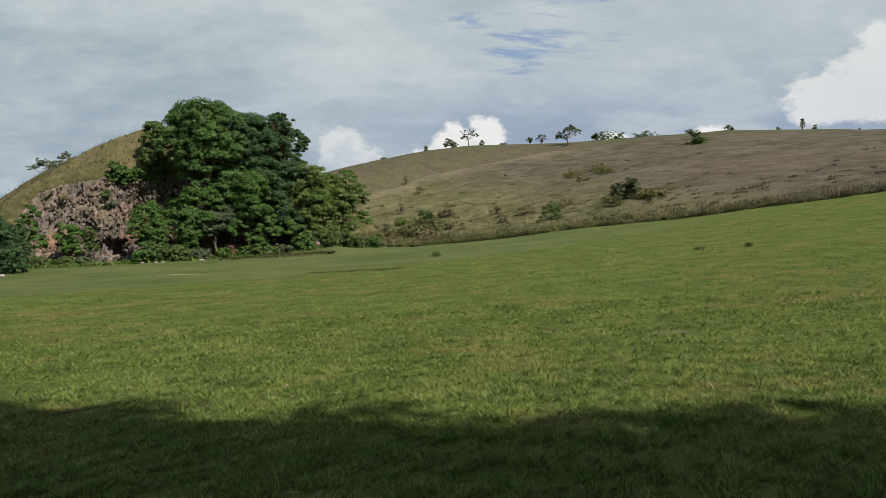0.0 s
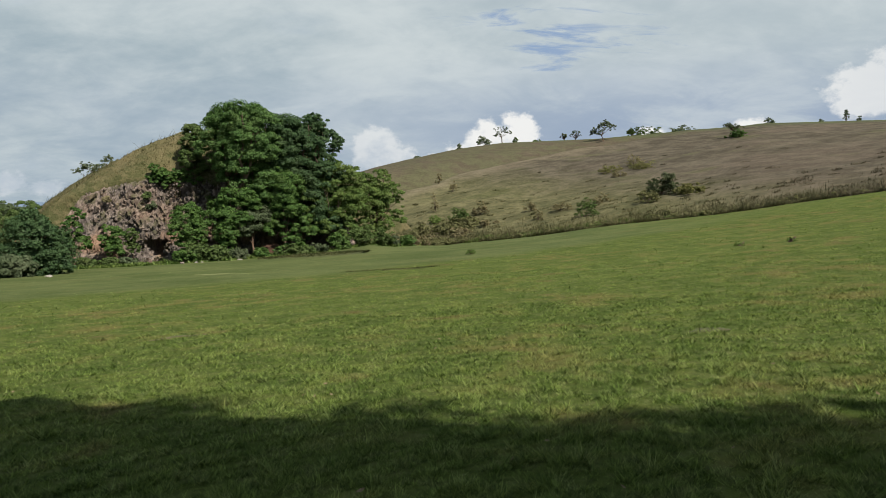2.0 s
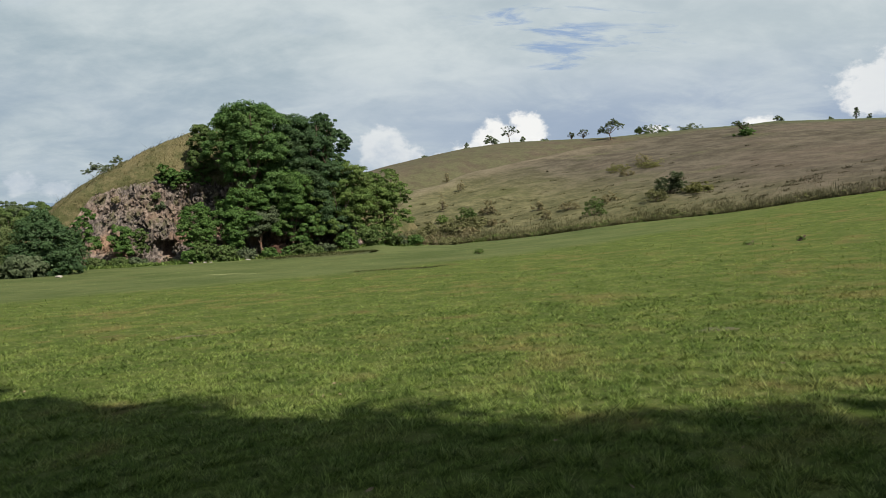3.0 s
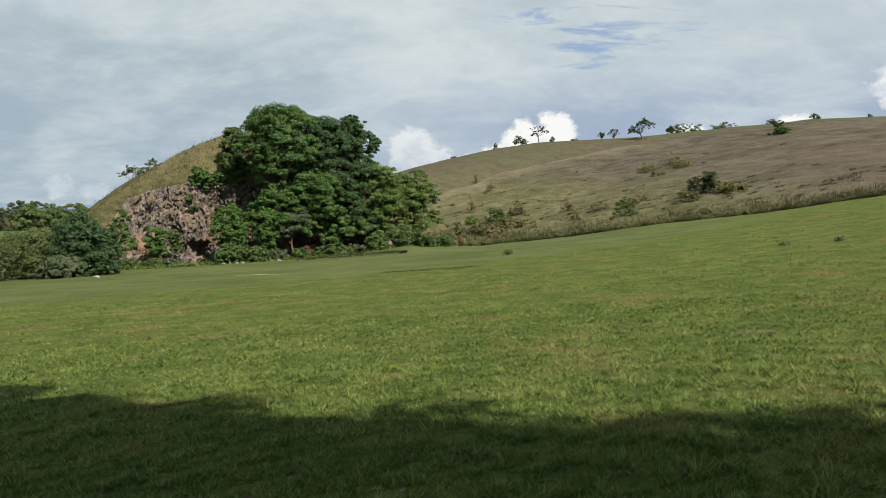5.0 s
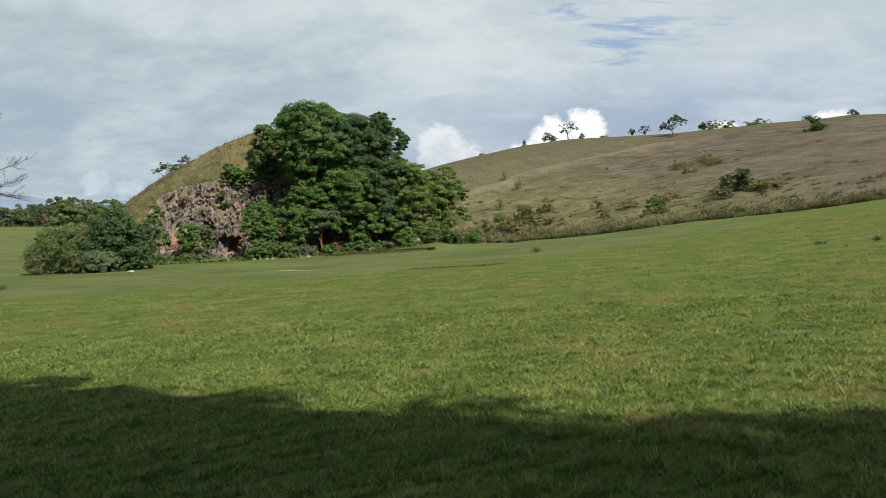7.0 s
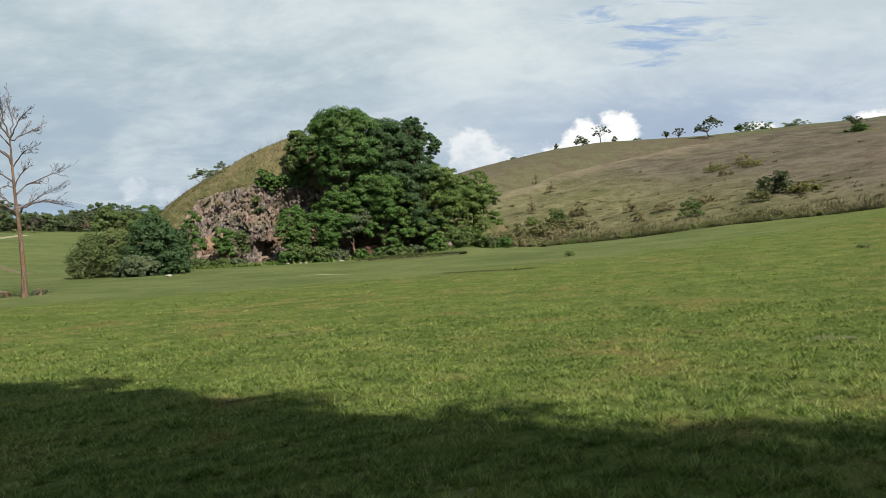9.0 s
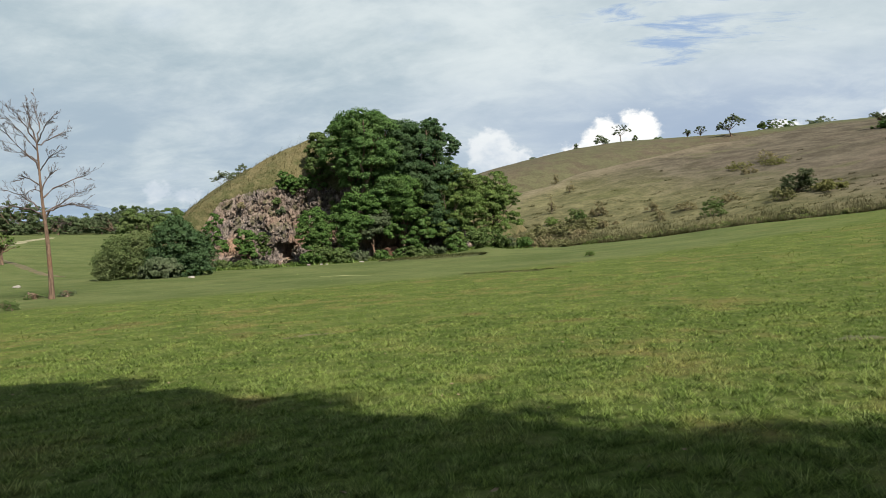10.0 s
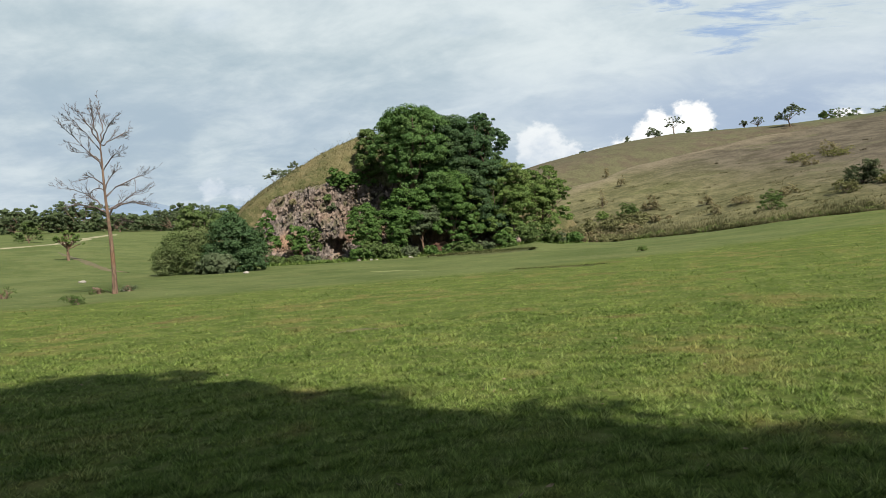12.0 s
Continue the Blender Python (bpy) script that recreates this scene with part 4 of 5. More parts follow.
# low growth along the foot of rock and wood
rng0 = np.random.default_rng(31)
FOOT_LINE = ((-37.5, 57.5), (-35.2, 59.2), (-33.4, 60.2), (-31.8, 60.6), (-26.8, 60.3), (-25.2, 60.8), (-24.0, 61.3), (-22.0, 62.2), (-20.2, 63.0), (-18.4, 63.8),
             (-16.6, 64.6), (-15.0, 66.0), (-13.6, 67.4), (-12.0, 69.0), (-10.6, 70.6), (-9.2, 71.8), (-7.8, 72.8))
for i, (x, y) in enumerate(FOOT_LINE):
    g = ground_at(x, y)
    r = (0.55, 0.5, 0.45, 0.4, 0.7, 0.95, 0.9, 0.6)[i % 8] * (1.0 if i < 9 else 1.15)
    make_tree("undergrowth_shrub", "low leafy shrub at the foot of the slope", "shrub", (x, y),
              [(x + rng0.normal() * 0.6, y + rng0.normal() * 0.3, g + r * rng0.uniform(0.5, 1.1), r * rng0.uniform(0.7, 1.1)) for _ in range(4)],
              2600, 0.2, (LEAF_FRESH, LEAF_OLIVE, LEAF_OLIVE, LEAF_GREY)[i % 4], 0.04, "undergrowth", 3, 40 + i, shell=0.35)
# shaggy scrub where the hill meets the field
for i, (x, y, r) in enumerate(((-10, 77, 1.2), (-7.5, 77.5, 1.1), (-5.2, 79.5, 1.0), (-6.5, 81.5, 1.3), (-3.2, 82.5, 0.9), (-4.5, 84.8, 1.1), (-1.2, 86.0, 0.8), (-8.5, 83.0, 1.3), (-3.0, 88.0, 1.0), (-6.2, 87.0, 1.2), (-8.8, 79.5, 0.9), (-5.8, 77.6, 0.8), (-4.0, 80.4, 0.7), (-2.0, 84.0, 0.8), (-7.4, 85.0, 1.0), (-1.0, 88.6, 0.9), (1.0, 86.2, 0.7), (-10.4, 81.0, 1.2))):
    g = ground_at(x, y)
    make_tree("scrub_bush", "tangled olive and brown scrub bush", "shrub", (x, y),
              [(x + rng0.normal() * 0.9, y + rng0.normal() * 0.6, g + r * rng0.uniform(0.1, 0.5), r * rng0.uniform(0.5, 0.85)) for _ in range(5)],
              3000, 0.18, (LEAF_SCRUB, LEAF_BROWN, LEAF_SCRUB)[i % 3], 0.04, "scrub at the hill's foot", 3, 70 + i, shell=0.3)


def spot(az, dist):
    """A place on the ground by bearing and distance from the standing place."""
    x, y = dist * math.sin(radians(az)), dist * math.cos(radians(az))
    return x, y, ground_at(x, y)


def upright_tree(name, label, az, dist, height, width, mat, leaves, size, seed, style="round", group="", bark=None, trunk=0.12):
    x, y, g = spot(az, dist)
    rng = np.random.default_rng(seed)
    ux, uy = math.cos(radians(az)), -math.sin(radians(az))
    bl = []
    if style == "flat":
        for k in range(36):
            q = (k + 0.5) / 36 - 0.5
            e = rng.normal() * width * 0.15
            bl.append((x + ux * q * width - uy * e, y + uy * q * width + ux * e, g + height - width * (0.05 + 0.3 * abs(q) + 0.16 * rng.random()), width * rng.uniform(0.035, 0.075)))
    elif style == "tiers":
        for k in range(30):
            q = 0.34 + 0.12 * (k // 5) + 0.02 * rng.normal()
            s = (k % 5 - 2 + rng.uniform(-0.4, 0.4)) * 0.2 * width * (1.0 - 1.35 * max(0.0, q - 0.5)) + 0.05 * width * math.sin(k // 5 * 2.4)
            bl.append((x + ux * s, y + uy * s + rng.normal() * 0.15 * width, g + height * (q + 0.03 * rng.normal()), width * rng.uniform(0.07, 0.12)))
    elif style in ("pine", "layers"):
        tiers = ((0.95, 0.06, 0.2), (0.83, 0.12, 0.36), (0.68, 0.02, 0.44), (0.56, -0.22, 0.26), (0.47, -0.34, 0.16)) if style == "pine" else ((0.96, -0.1, 0.36), (0.78, 0.08, 0.42), (0.6, -0.26, 0.16))
        for q, mid, half in tiers:
            for k in range(9):
                s, e = (mid + half * ((k + 0.5) / 4.5 - 1)) * width, rng.normal() * half * width * 0.4
                bl.append((x + ux * s, y + uy * s + e, g + height * (q - 0.06 * rng.random() - 0.05 * abs(k - 4) / 4), width * rng.uniform(0.06, 0.1)))
    elif style == "crown":
        for k in range(18):
            s, e = rng.uniform(-0.45, 0.45) * width, rng.normal() * width * 0.18
            bl.append((x + ux * s, y + uy * s + e, g + height * rng.uniform(0.5, 0.95 - 0.5 * abs(s) / width), width * rng.uniform(0.08, 0.15)))
    elif style == "bush":
        for k in range(16):
            s, e = rng.uniform(-0.42, 0.42) * width, rng.normal() * width * 0.2
            bl.append((x + ux * s, y + uy * s + e, g + height * rng.uniform(0.1, 0.8) * (1 - (1.9 * s / width) ** 2), width * rng.uniform(0.17, 0.27)))
    elif style == "dense":
        for k in range(22):
            s, e = rng.uniform(-0.46, 0.46) * width, rng.normal() * width * 0.16
            bl.append((x + ux * s, y + uy * s + e, g + height * rng.uniform(0.08, 0.86 - 0.5 * abs(s) / width), width * rng.uniform(0.10, 0.2)))
    else:
        for k in range(14):
            s, e = rng.uniform(-0.36, 0.36) * width, rng.normal() * width * 0.16
            bl.append((x + ux * s, y + uy * s + e, g + height * rng.uniform(0.12, 0.80 - 0.55 * abs(s) / width), width * rng.uniform(0.13, 0.22)))
    cat = "shrub" if height < 2.6 else "tree"
    return make_tree(name, label, cat, (x, y), bl, int(leaves * 2.8), size * 0.6, mat, trunk, group, 1 if height > 2.6 else 3, seed, bark, shell=0.0, fork={"flat": 0.72, "tiers": 0.95, "pine": 0.5, "layers": 0.5, "crown": 0.5}.get(style, 0.25), per=45)


# trees along the hill's crest and on its flank
RIDGE = (
    ("flat_topped_tree", "flat-topped umbrella tree on the crest", 2.15, 194, 4.8, 5.4, LEAF_CREST, 900, 0.4, "layers"),
    ("crest_shrub", "dark rounded shrub on the crest", 0.6, 193, 2.6, 4.4, LEAF_CREST, 1200, 0.45, "round"),
    ("crest_shrub", "dark rounded shrub on the crest", -1.4, 193, 2.0, 1.6, LEAF_CREST, 500, 0.4, "round"),
    ("crest_shrub", "dark rounded shrub on the crest", 3.2, 194, 2.5, 1.3, LEAF_OLIVE, 350, 0.4, "round"),
    ("crest_shrub", "low dark shrub on the crest", -5.0, 192, 1.6, 2.2, LEAF_CREST, 500, 0.4, "round"),
    ("crest_shrub", "low dark shrub on the crest", 5.0, 194, 1.0, 2.4, LEAF_OLIVE, 400, 0.4, "round"),
    ("crest_tree", "small round tree on the crest", 7.1, 194, 2.9, 2.0, LEAF_GREY, 400, 0.34, "crown"),
    ("crest_tree", "thin open-crowned tree on the crest", 8.1, 194, 3.6, 3.4, LEAF_GREY, 300, 0.34, "crown"),
    ("pine_tree", "dark tiered pine on the upper slope", 10.35, 175, 5.0, 6.4, LEAF_CREST, 3200, 0.34, "pine"),
    ("crest_shrub", "wide dark shrub on the crest", 12.7, 190, 2.8, 3.4, LEAF_OLIVE, 1000, 0.45, "round"),
    ("crest_shrub", "wide dark shrub on the crest", 13.8, 191, 2.5, 5.4, LEAF_OLIVE, 900, 0.45, "round"),
    ("crest_shrub", "low dark shrub on the crest", 16.3, 192, 1.8, 5.2, LEAF_CREST, 800, 0.45, "round"),
    ("crest_tree", "open small tree below the crest", 20.1, 142, 3.0, 3.6, LEAF_GREY, 500, 0.34, "crown"),
    ("crest_shrub", "low shrub below the crest", 20.5, 141, 1.2, 3.4, LEAF_FRESH, 800, 0.42, "round"),
    ("crest_shrub", "dark shrub on the crest", 22.6, 192, 2.0, 2.2, LEAF_CREST, 600, 0.42, "round"),
    ("crest_tree", "tall thin tree on the crest", 27.6, 196, 3.4, 1.3, LEAF_CREST, 500, 0.4, "tiers"),
    ("crest_shrub", "small shrub on the crest", 28.4, 196, 2.0, 1.0, LEAF_CREST, 350, 0.4, "round"),
    ("crest_shrub", "small shrub on the crest", 26.0, 195, 1.4, 1.2, LEAF_CREST, 300, 0.4, "round"),
    ("flat_topped_tree", "wide low umbrella tree beyond the crest", 30.5, 204, 2.7, 9.0, LEAF_GREY, 2600, 0.45, "flat"),
    ("slope_bush", "spreading dark bush in dry grass", 14.9, 84, 3.0, 3.2, LEAF_DULL, 3600, 0.24, "round"),
    ("slope_bush", "thin olive bush in dry grass", 13.8, 80, 1.6, 2.4, LEAF_SCRUB, 900, 0.26, "round"),
    ("slope_bush", "yellow-green low bush in dry grass", 17.2, 82, 0.7, 3.0, LEAF_YELLOW, 1800, 0.26, "round"),
    ("slope_bush", "olive bush on the lower slope", -1.5, 90.5, 2.1, 2.8, LEAF_OLIVE, 1800, 0.26, "round"),
    ("slope_bush", "withered brown bush on the lower slope", 0.3, 93, 2.4, 2.2, LEAF_BROWN, 900, 0.26, "round"),
    ("slope_bush", "withered brown bush high on the slope", 12.75, 116, 2.4, 3.2, LEAF_BROWN, 300, 0.3, "round"),
    ("slope_bush", "withered thin bush on the slope", -2.0, 117, 2.2, 1.4, LEAF_BROWN, 260, 0.26, "round"),
    ("slope_bush", "withered thin bush on the slope", -3.2, 126.5, 2.2, 1.2, LEAF_BROWN, 260, 0.26, "round"),
    ("slope_bush", "low brown bush by the field edge", 7.0, 86, 1.2, 2.2, LEAF_BROWN, 600, 0.24, "round"),
    ("slope_bush", "low green bush by the field edge", 9.0, 84, 1.3, 2.4, LEAF_OLIVE, 800, 0.24, "round"),
    ("slope_bush", "low brown bush by the field edge", 4.4, 90, 1.4, 1.6, LEAF_BROWN, 500, 0.24, "round"),
    ("slope_bush", "low brown bush on the slope", 11.6, 105, 1.2, 1.8, LEAF_BROWN, 400, 0.24, "round"),
    ("slope_bush", "thin leafless bush on the lower slope", -3.5, 98, 3.6, 1.6, LEAF_BROWN, 220, 0.24, "round"),
    ("slope_bush", "low fresh green bush at the hill's foot", -3.3, 92, 0.9, 2.6, LEAF_WARM, 900, 0.22, "round"),
    ("slope_bush", "thin brown stalks in dry grass", 5.1, 83, 1.6, 1.4, LEAF_BROWN, 240, 0.22, "round"),
    ("slope_bush", "spreading brown bracken in dry grass", 10.3, 86, 1.0, 2.0, LEAF_BROWN, 400, 0.24, "round"),
    ("slope_bush", "spreading dark bracken at the field edge", 8.9, 79, 1.3, 2.4, LEAF_OLIVE, 500, 0.24, "round"),
    ("slope_bush", "olive grass hummock high on the slope", 11.0, 112, 0.45, 4.0, LEAF_YELLOW, 700, 0.24, "round"),
    ("slope_bush", "olive grass hummock high on the slope", 13.6, 110, 0.4, 4.6, LEAF_YELLOW, 700, 0.24, "round"),
)
for i, (nm, lb, az, dist, hh, ww, mt, lv, sz, stl) in enumerate(RIDGE):
    upright_tree(nm, lb, az, dist, hh, ww, mt, lv, sz, 200 + i, "bush" if nm in ("slope_bush", "crest_shrub") else stl, trunk=0.14 if hh > 2.6 and nm != "slope_bush" else 0.05)
upright_tree("umbrella_tree", "feathery umbrella tree behind the mound's shoulder", -28.9, 92, 11.9, 7.0, LEAF_CREST, 3000, 0.24, 260, "flat")
upright_tree("cap_shrub", "small dark shrub on the mound's skyline", -23.8, 84, 11.6, 2.0, LEAF_GREY, 500, 0.26, 270, "flat")
# left valley
upright_tree("sapling", "young light green tree with pale trunk", -45.6, 91.5, 3.9, 3.0, LEAF_WARM, 1500, 0.26, 261, "crown", bark=BARK_DEAD, trunk=0.16)
upright_tree("valley_bush", "olive bush beside the dirt track", -48.0, 138, 4.0, 4.2, LEAF_OLIVE, 1800, 0.35, 262)
upright_tree("valley_bush", "small withered bush on the field", -49.8, 46, 0.8, 0.8, LEAF_OLIVE, 90, 0.12, 263)
upright_tree("field_weed", "leafy weed clump on the field", -45.6, 36, 0.55, 0.9, LEAF_OLIVE, 380, 0.12, 264)
upright_tree("field_weed", "dark weed tuft on the mown field", -0.5, 45, 0.25, 0.7, LEAF_WARM, 160, 0.12, 265)
upright_tree("field_weed", "small leafy weed on the mown field", 20.8, 34, 0.13, 0.4, LEAF_WARM, 90, 0.1, 266)
upright_tree("field_weed", "small leafy weed on the mown field", 24.2, 34, 0.13, 0.3, LEAF_WARM, 90, 0.1, 267)
rng1 = np.random.default_rng(77)
for i in range(32):
    az = -55 + i * 0.88 + rng1.normal() * 0.3
    dist = 205 + rng1.uniform(-8, 14)
    hh = rng1.uniform(7.6, 9.8) * float(np.interp(az, (-55, -46.4, -46.0, -45.2, -43.4, -42.7, -41, -38.6, -38.0, -36.8, -36, -30), (0.95, 0.85, 0.4, 1.1, 1.15, 0.7, 0.5, 0.45, 1.05, 1.0, 0.75, 0.75)))
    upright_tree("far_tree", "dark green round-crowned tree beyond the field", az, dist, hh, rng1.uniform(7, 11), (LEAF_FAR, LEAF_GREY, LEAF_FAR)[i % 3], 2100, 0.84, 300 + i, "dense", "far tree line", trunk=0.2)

# the tree overhead, behind the standing place, whose shade falls on the turf
SHADE_H = 12.0
ux, uy = -sd.x / sd.z, -sd.y / sd.z
SHADE = ((-6.0, 5.4, 2.8), (-9.3, 1.9, 3.0), (-4.6, 5.4, 2.5), (-2.6, 3.8, 2.9), (-0.4, 3.75, 2.6), (1.2, 2.9, 2.5), (2.6, 2.8, 2.4), (4.2, 1.5, 2.5), (3.2, 0.4, 2.8), (7.0, 0.6, 2.9), (-3.5, 0.5, 3.8), (0.5, -0.5, 3.6), (-8.0, 0.5, 3.5), (5.5, -2.0, 3.0), (-5.6, 2.6, 3.2))
make_tree("shade_tree", "broad leafy tree whose shade covers the turf", "tree", (6.0, -9.0),
          [(x - ux * SHADE_H, y - uy * SHADE_H, SHADE_H, r) for x, y, r in SHADE], 52000, 0.40, LEAF_DARK, 0.4, seed=90, shell=0.2)


# ---------------------------------------------------------------- the dead tree
def make_dead_tree():
    bx, by = -28.51, 30.84
    bz = ground_at(bx, by)
    ob = thing("dead_tree", "tall leafless dead tree with pale peeling trunk", "tree", at=(bx, by, bz - 0.1))
    rng = np.random.default_rng(17)
    right = Vector((math.cos(radians(-42.8)), -math.sin(radians(-42.8)), 0))
    away = Vector((math.sin(radians(-42.8)), math.cos(radians(-42.8)), 0))

    def P(s, z, e=0.0):
        return right * s * 0.71 + away * e + Vector((0, 0, z * 0.845))
    trunk = [P(0, 0), P(0.02, 0.6), P(0, 1.67), P(-0.07, 3.1), P(-0.14, 4.2), P(-0.25, 5.26), P(-0.32, 6.0), P(-0.4, 7.05), P(-0.46, 8.2), P(-0.5, 9.1), P(-0.55, 9.9)]
    tr = [0.18, 0.14, 0.118, 0.108, 0.098, 0.086, 0.074, 0.064, 0.054, 0.044, 0.03]
    stem = put("trunk", join_tubes("trunk", [tube(trunk, tr, 10)], BARK_DEAD), ob)
    twigs = []

    def grow(a, d, length, rad, depth):
        """One crooked branch and its side shoots, turning upwards."""
        n = 6
        path, dd = [a], d.normalized()
        for _ in range(n - 1):
            dd = (dd + Vector(rng.normal(size=3)) * 0.13 + Vector((0, 0, 0.03))).normalized()
            path.append(path[-1] + dd * length / (n - 1))
        radii = [max(rad * (1 - 0.75 * i / (n - 1)), 0.006) for i in range(n)]
        twigs.append(tube(path, radii, 5 if depth < 2 else 3))
        branch(path, radii, length, depth)

    def branch(path, radii, length, depth):
        if depth >= 3:
            return
        shoots = (10, 6, 3)[depth]
        for k in range(shoots):
            t = rng.uniform(0.22, 1.0) if depth else rng.uniform(0.3, 1.0)
            i = min(int(t * (len(path) - 1)), len(path) - 2)
            p = path[i].lerp(path[i + 1], t * (len(path) - 1) - i)
            fwd = (path[i + 1] - path[i]).normalized()
            side = Vector(rng.normal(size=3))
            side = (side - fwd * side.dot(fwd)).normalized()
            side.z = 0.6 * side.z + 0.15
            grow(p, fwd * 0.85 + side * 0.65 + Vector((0, 0, 0.05)), length * rng.uniform(0.22, 0.42), radii[i] * 0.5, depth + 1)

    main = (
        ((-0.29, 5.44), (-1.44, 6.25), (-3.32, 5.80), 0.060),
        ((-0.32, 5.62), (-1.35, 6.70), (-3.02, 6.97), 0.045),
        ((-0.14, 5.26), (0.36, 6.43), (2.51, 5.89), 0.060),
        ((-0.27, 6.52), (0.72, 7.50), (2.60, 7.95), 0.050),
        ((-0.32, 6.97), (-0.18, 7.77), (0.63, 8.31), 0.040),
        ((-0.39, 7.24), (-1.08, 7.95), (-1.89, 7.56), 0.045),
        ((-0.39, 6.88), (-0.99, 7.32), (-1.44, 6.61), 0.035),
        ((-0.50, 8.31), (-1.26, 9.57), (-2.84, 10.65), 0.050),
        ((-0.54, 8.85), (-0.99, 9.21), (-2.60, 9.39), 0.035),
        ((-0.54, 9.84), (0.36, 10.20), (1.44, 10.92), 0.040),
        ((-0.39, 8.22), (0.09, 9.12), (0.81, 9.30), 0.040),
        ((-0.54, 9.93), (-1.26, 11.01), (-1.97, 11.81), 0.045),
        ((-0.54, 9.93), (-0.90, 11.27), (-1.29, 12.41), 0.045),
        ((-0.54, 9.89), (-0.22, 11.01), (-0.63, 12.35), 0.040),
        ((-0.50, 9.96), (-0.09, 10.83), (0.54, 11.45), 0.035),
        ((0.14, 4.54), (0.36, 5.35), (0.99, 4.87), 0.030),
        ((-0.54, 9.48), (-1.44, 10.29), (-2.42, 11.33), 0.040),
        ((-0.22, 5.62), (0.90, 6.25), (2.42, 6.97), 0.045),
    )
    for k, (a, b, c, r) in enumerate(main):
        e = rng.uniform(-1.6, 1.6)
        A, B, C = P(*a), P(b[0], b[1], e * 0.5), P(c[0], c[1], e)
        path = []
        for i in range(8):
            t = i / 7
            path.append(A * (1 - t) ** 2 + B * 2 * t * (1 - t) + C * t * t + Vector(rng.normal(size=3)) * 0.04 * (0 < i < 7))
        radii = [max(r * (1 - 0.72 * i / 7), 0.014) for i in range(8)]
        limb = put("limb", join_tubes("limb", [tube(path, radii, 6)], TWIG_DEAD), stem)
        branch(path, radii, (C - A).length, 0)
        tagged(put("twig_spray", join_tubes("twig_spray", twigs, TWIG_DEAD), limb), kind="stuff")
        twigs.clear()


make_dead_tree()

# ---------------------------------------------------------------- tall dry grass on the hill and along the field's edge


def make_dry_grass():
    rng = np.random.default_rng(23)
    n = 60000
    al = rng.uniform(-18, 70, n)
    s = rng.exponential(1.3, n) - 0.2
    x, y = EDGE[0] + ALONG[0] * al + OUT[0] * s, EDGE[1] + ALONG[1] * al + OUT[1] * s
    s2 = past_edge(x, y)
    keep = s2 > -0.35
    x, y = x[keep], y[keep]
    h = rng.uniform(0.25, 0.7, len(x)) * np.clip(0.9 + 0.8 * waves(x, y, 4.0, 41), 0.45, 1.7)
    v1, f1 = blades(x, y, land(x, y), h, rng.uniform(0.04, 0.09, len(x)), rng, (10.0, 65.0))
    # tussocks scattered up the lower slope
    m = 420
    al, s = rng.uniform(-20, 66, m), rng.exponential(9.0, m) + 0.6
    cx, cy = EDGE[0] + ALONG[0] * al + OUT[0] * s, EDGE[1] + ALONG[1] * al + OUT[1] * s
    k = np.repeat(np.arange(m), 60)
    wide = rng.uniform(0.15, 0.55, m)[k]
    x, y = cx[k] + rng.normal(size=len(k)) * wide, cy[k] + rng.normal(size=len(k)) * wide * 0.7
    h = rng.uniform(0.12, 0.4, len(k)) * rng.uniform(0.5, 1.3, m)[k]
    v2, f2 = blades(x, y, land(x, y), h, rng.uniform(0.05, 0.12, len(k)), rng, (20.0, 80.0))
    # leafy weeds in an uneven low bank
    bank = []
    for al in np.arange(-16.0, 64.0, 0.42):
        d = abs(rng.normal()) * 0.45
        x, y = EDGE[0] + ALONG[0] * al + OUT[0] * d, EDGE[1] + ALONG[1] * al + OUT[1] * d
        sh = float(past_edge(x, y)) - d - 0.1
        x, y = x - OUT[0] * sh, y - OUT[1] * sh
        r = rng.uniform(0.16, 0.42) * float(np.interp(al, (-16, 20, 40, 64), (1.25, 1.0, 0.75, 0.6))) * (0.35 if rng.random() < 0.25 else 1.0)
        bank.append((x, y, ground_at(x, y) + 0.5 * r, r))
    v3, f3 = leaf_quads(bank, 30000, 0.15, rng, shell=0.2, per=25)
    # lusher green tufts where the edge dips
    tufts = 190
    al, d = rng.uniform(3, 34, tufts), np.abs(rng.normal(size=tufts)) * 0.6
    cx, cy = EDGE[0] + ALONG[0] * al + OUT[0] * d, EDGE[1] + ALONG[1] * al + OUT[1] * d
    sh = past_edge(cx, cy) - d - 0.1
    cx, cy = cx - OUT[0] * sh, cy - OUT[1] * sh
    k = np.repeat(np.arange(tufts), 60)
    x, y = cx[k] + rng.normal(size=len(k)) * 0.22, cy[k] + rng.normal(size=len(k)) * 0.18
    h = rng.uniform(0.3, 0.75, len(k)) * (rng.uniform(0.45, 1.15, tufts) * np.interp(al, (3, 9, 24, 34), (0.6, 1.0, 0.8, 0.5)))[k]
    v6, f6 = blades(x, y, land(x, y), h, rng.uniform(0.05, 0.11, len(k)), rng, (10.0, 70.0))
    tagged(put("edge_tufts", mesh_from("edge_tufts", v6, f6, MAT_FOOTWEED, False)), "lush green grass tufts along the field's edge", "grass", kind="stuff")
    # rough blades on the two banks, their shade given by dark colour
    m = 7000
    u, w = rng.random(m), rng.random(m) < 0.93
    hx = np.where(w, -18.6 + 9.6 * u, -6.9 + 4.7 * u) + rng.normal(size=m) * 0.15
    hy = np.where(w, np.interp(u, (0, 0.25, 0.52, 0.77, 1), (57.2, 58.6, 58.4, 57.1, 55.5)) + rng.normal(size=m) * 0.9 * np.sin(np.pi * u), 35.6 - 0.5 * u + rng.normal(size=m) * 0.1)
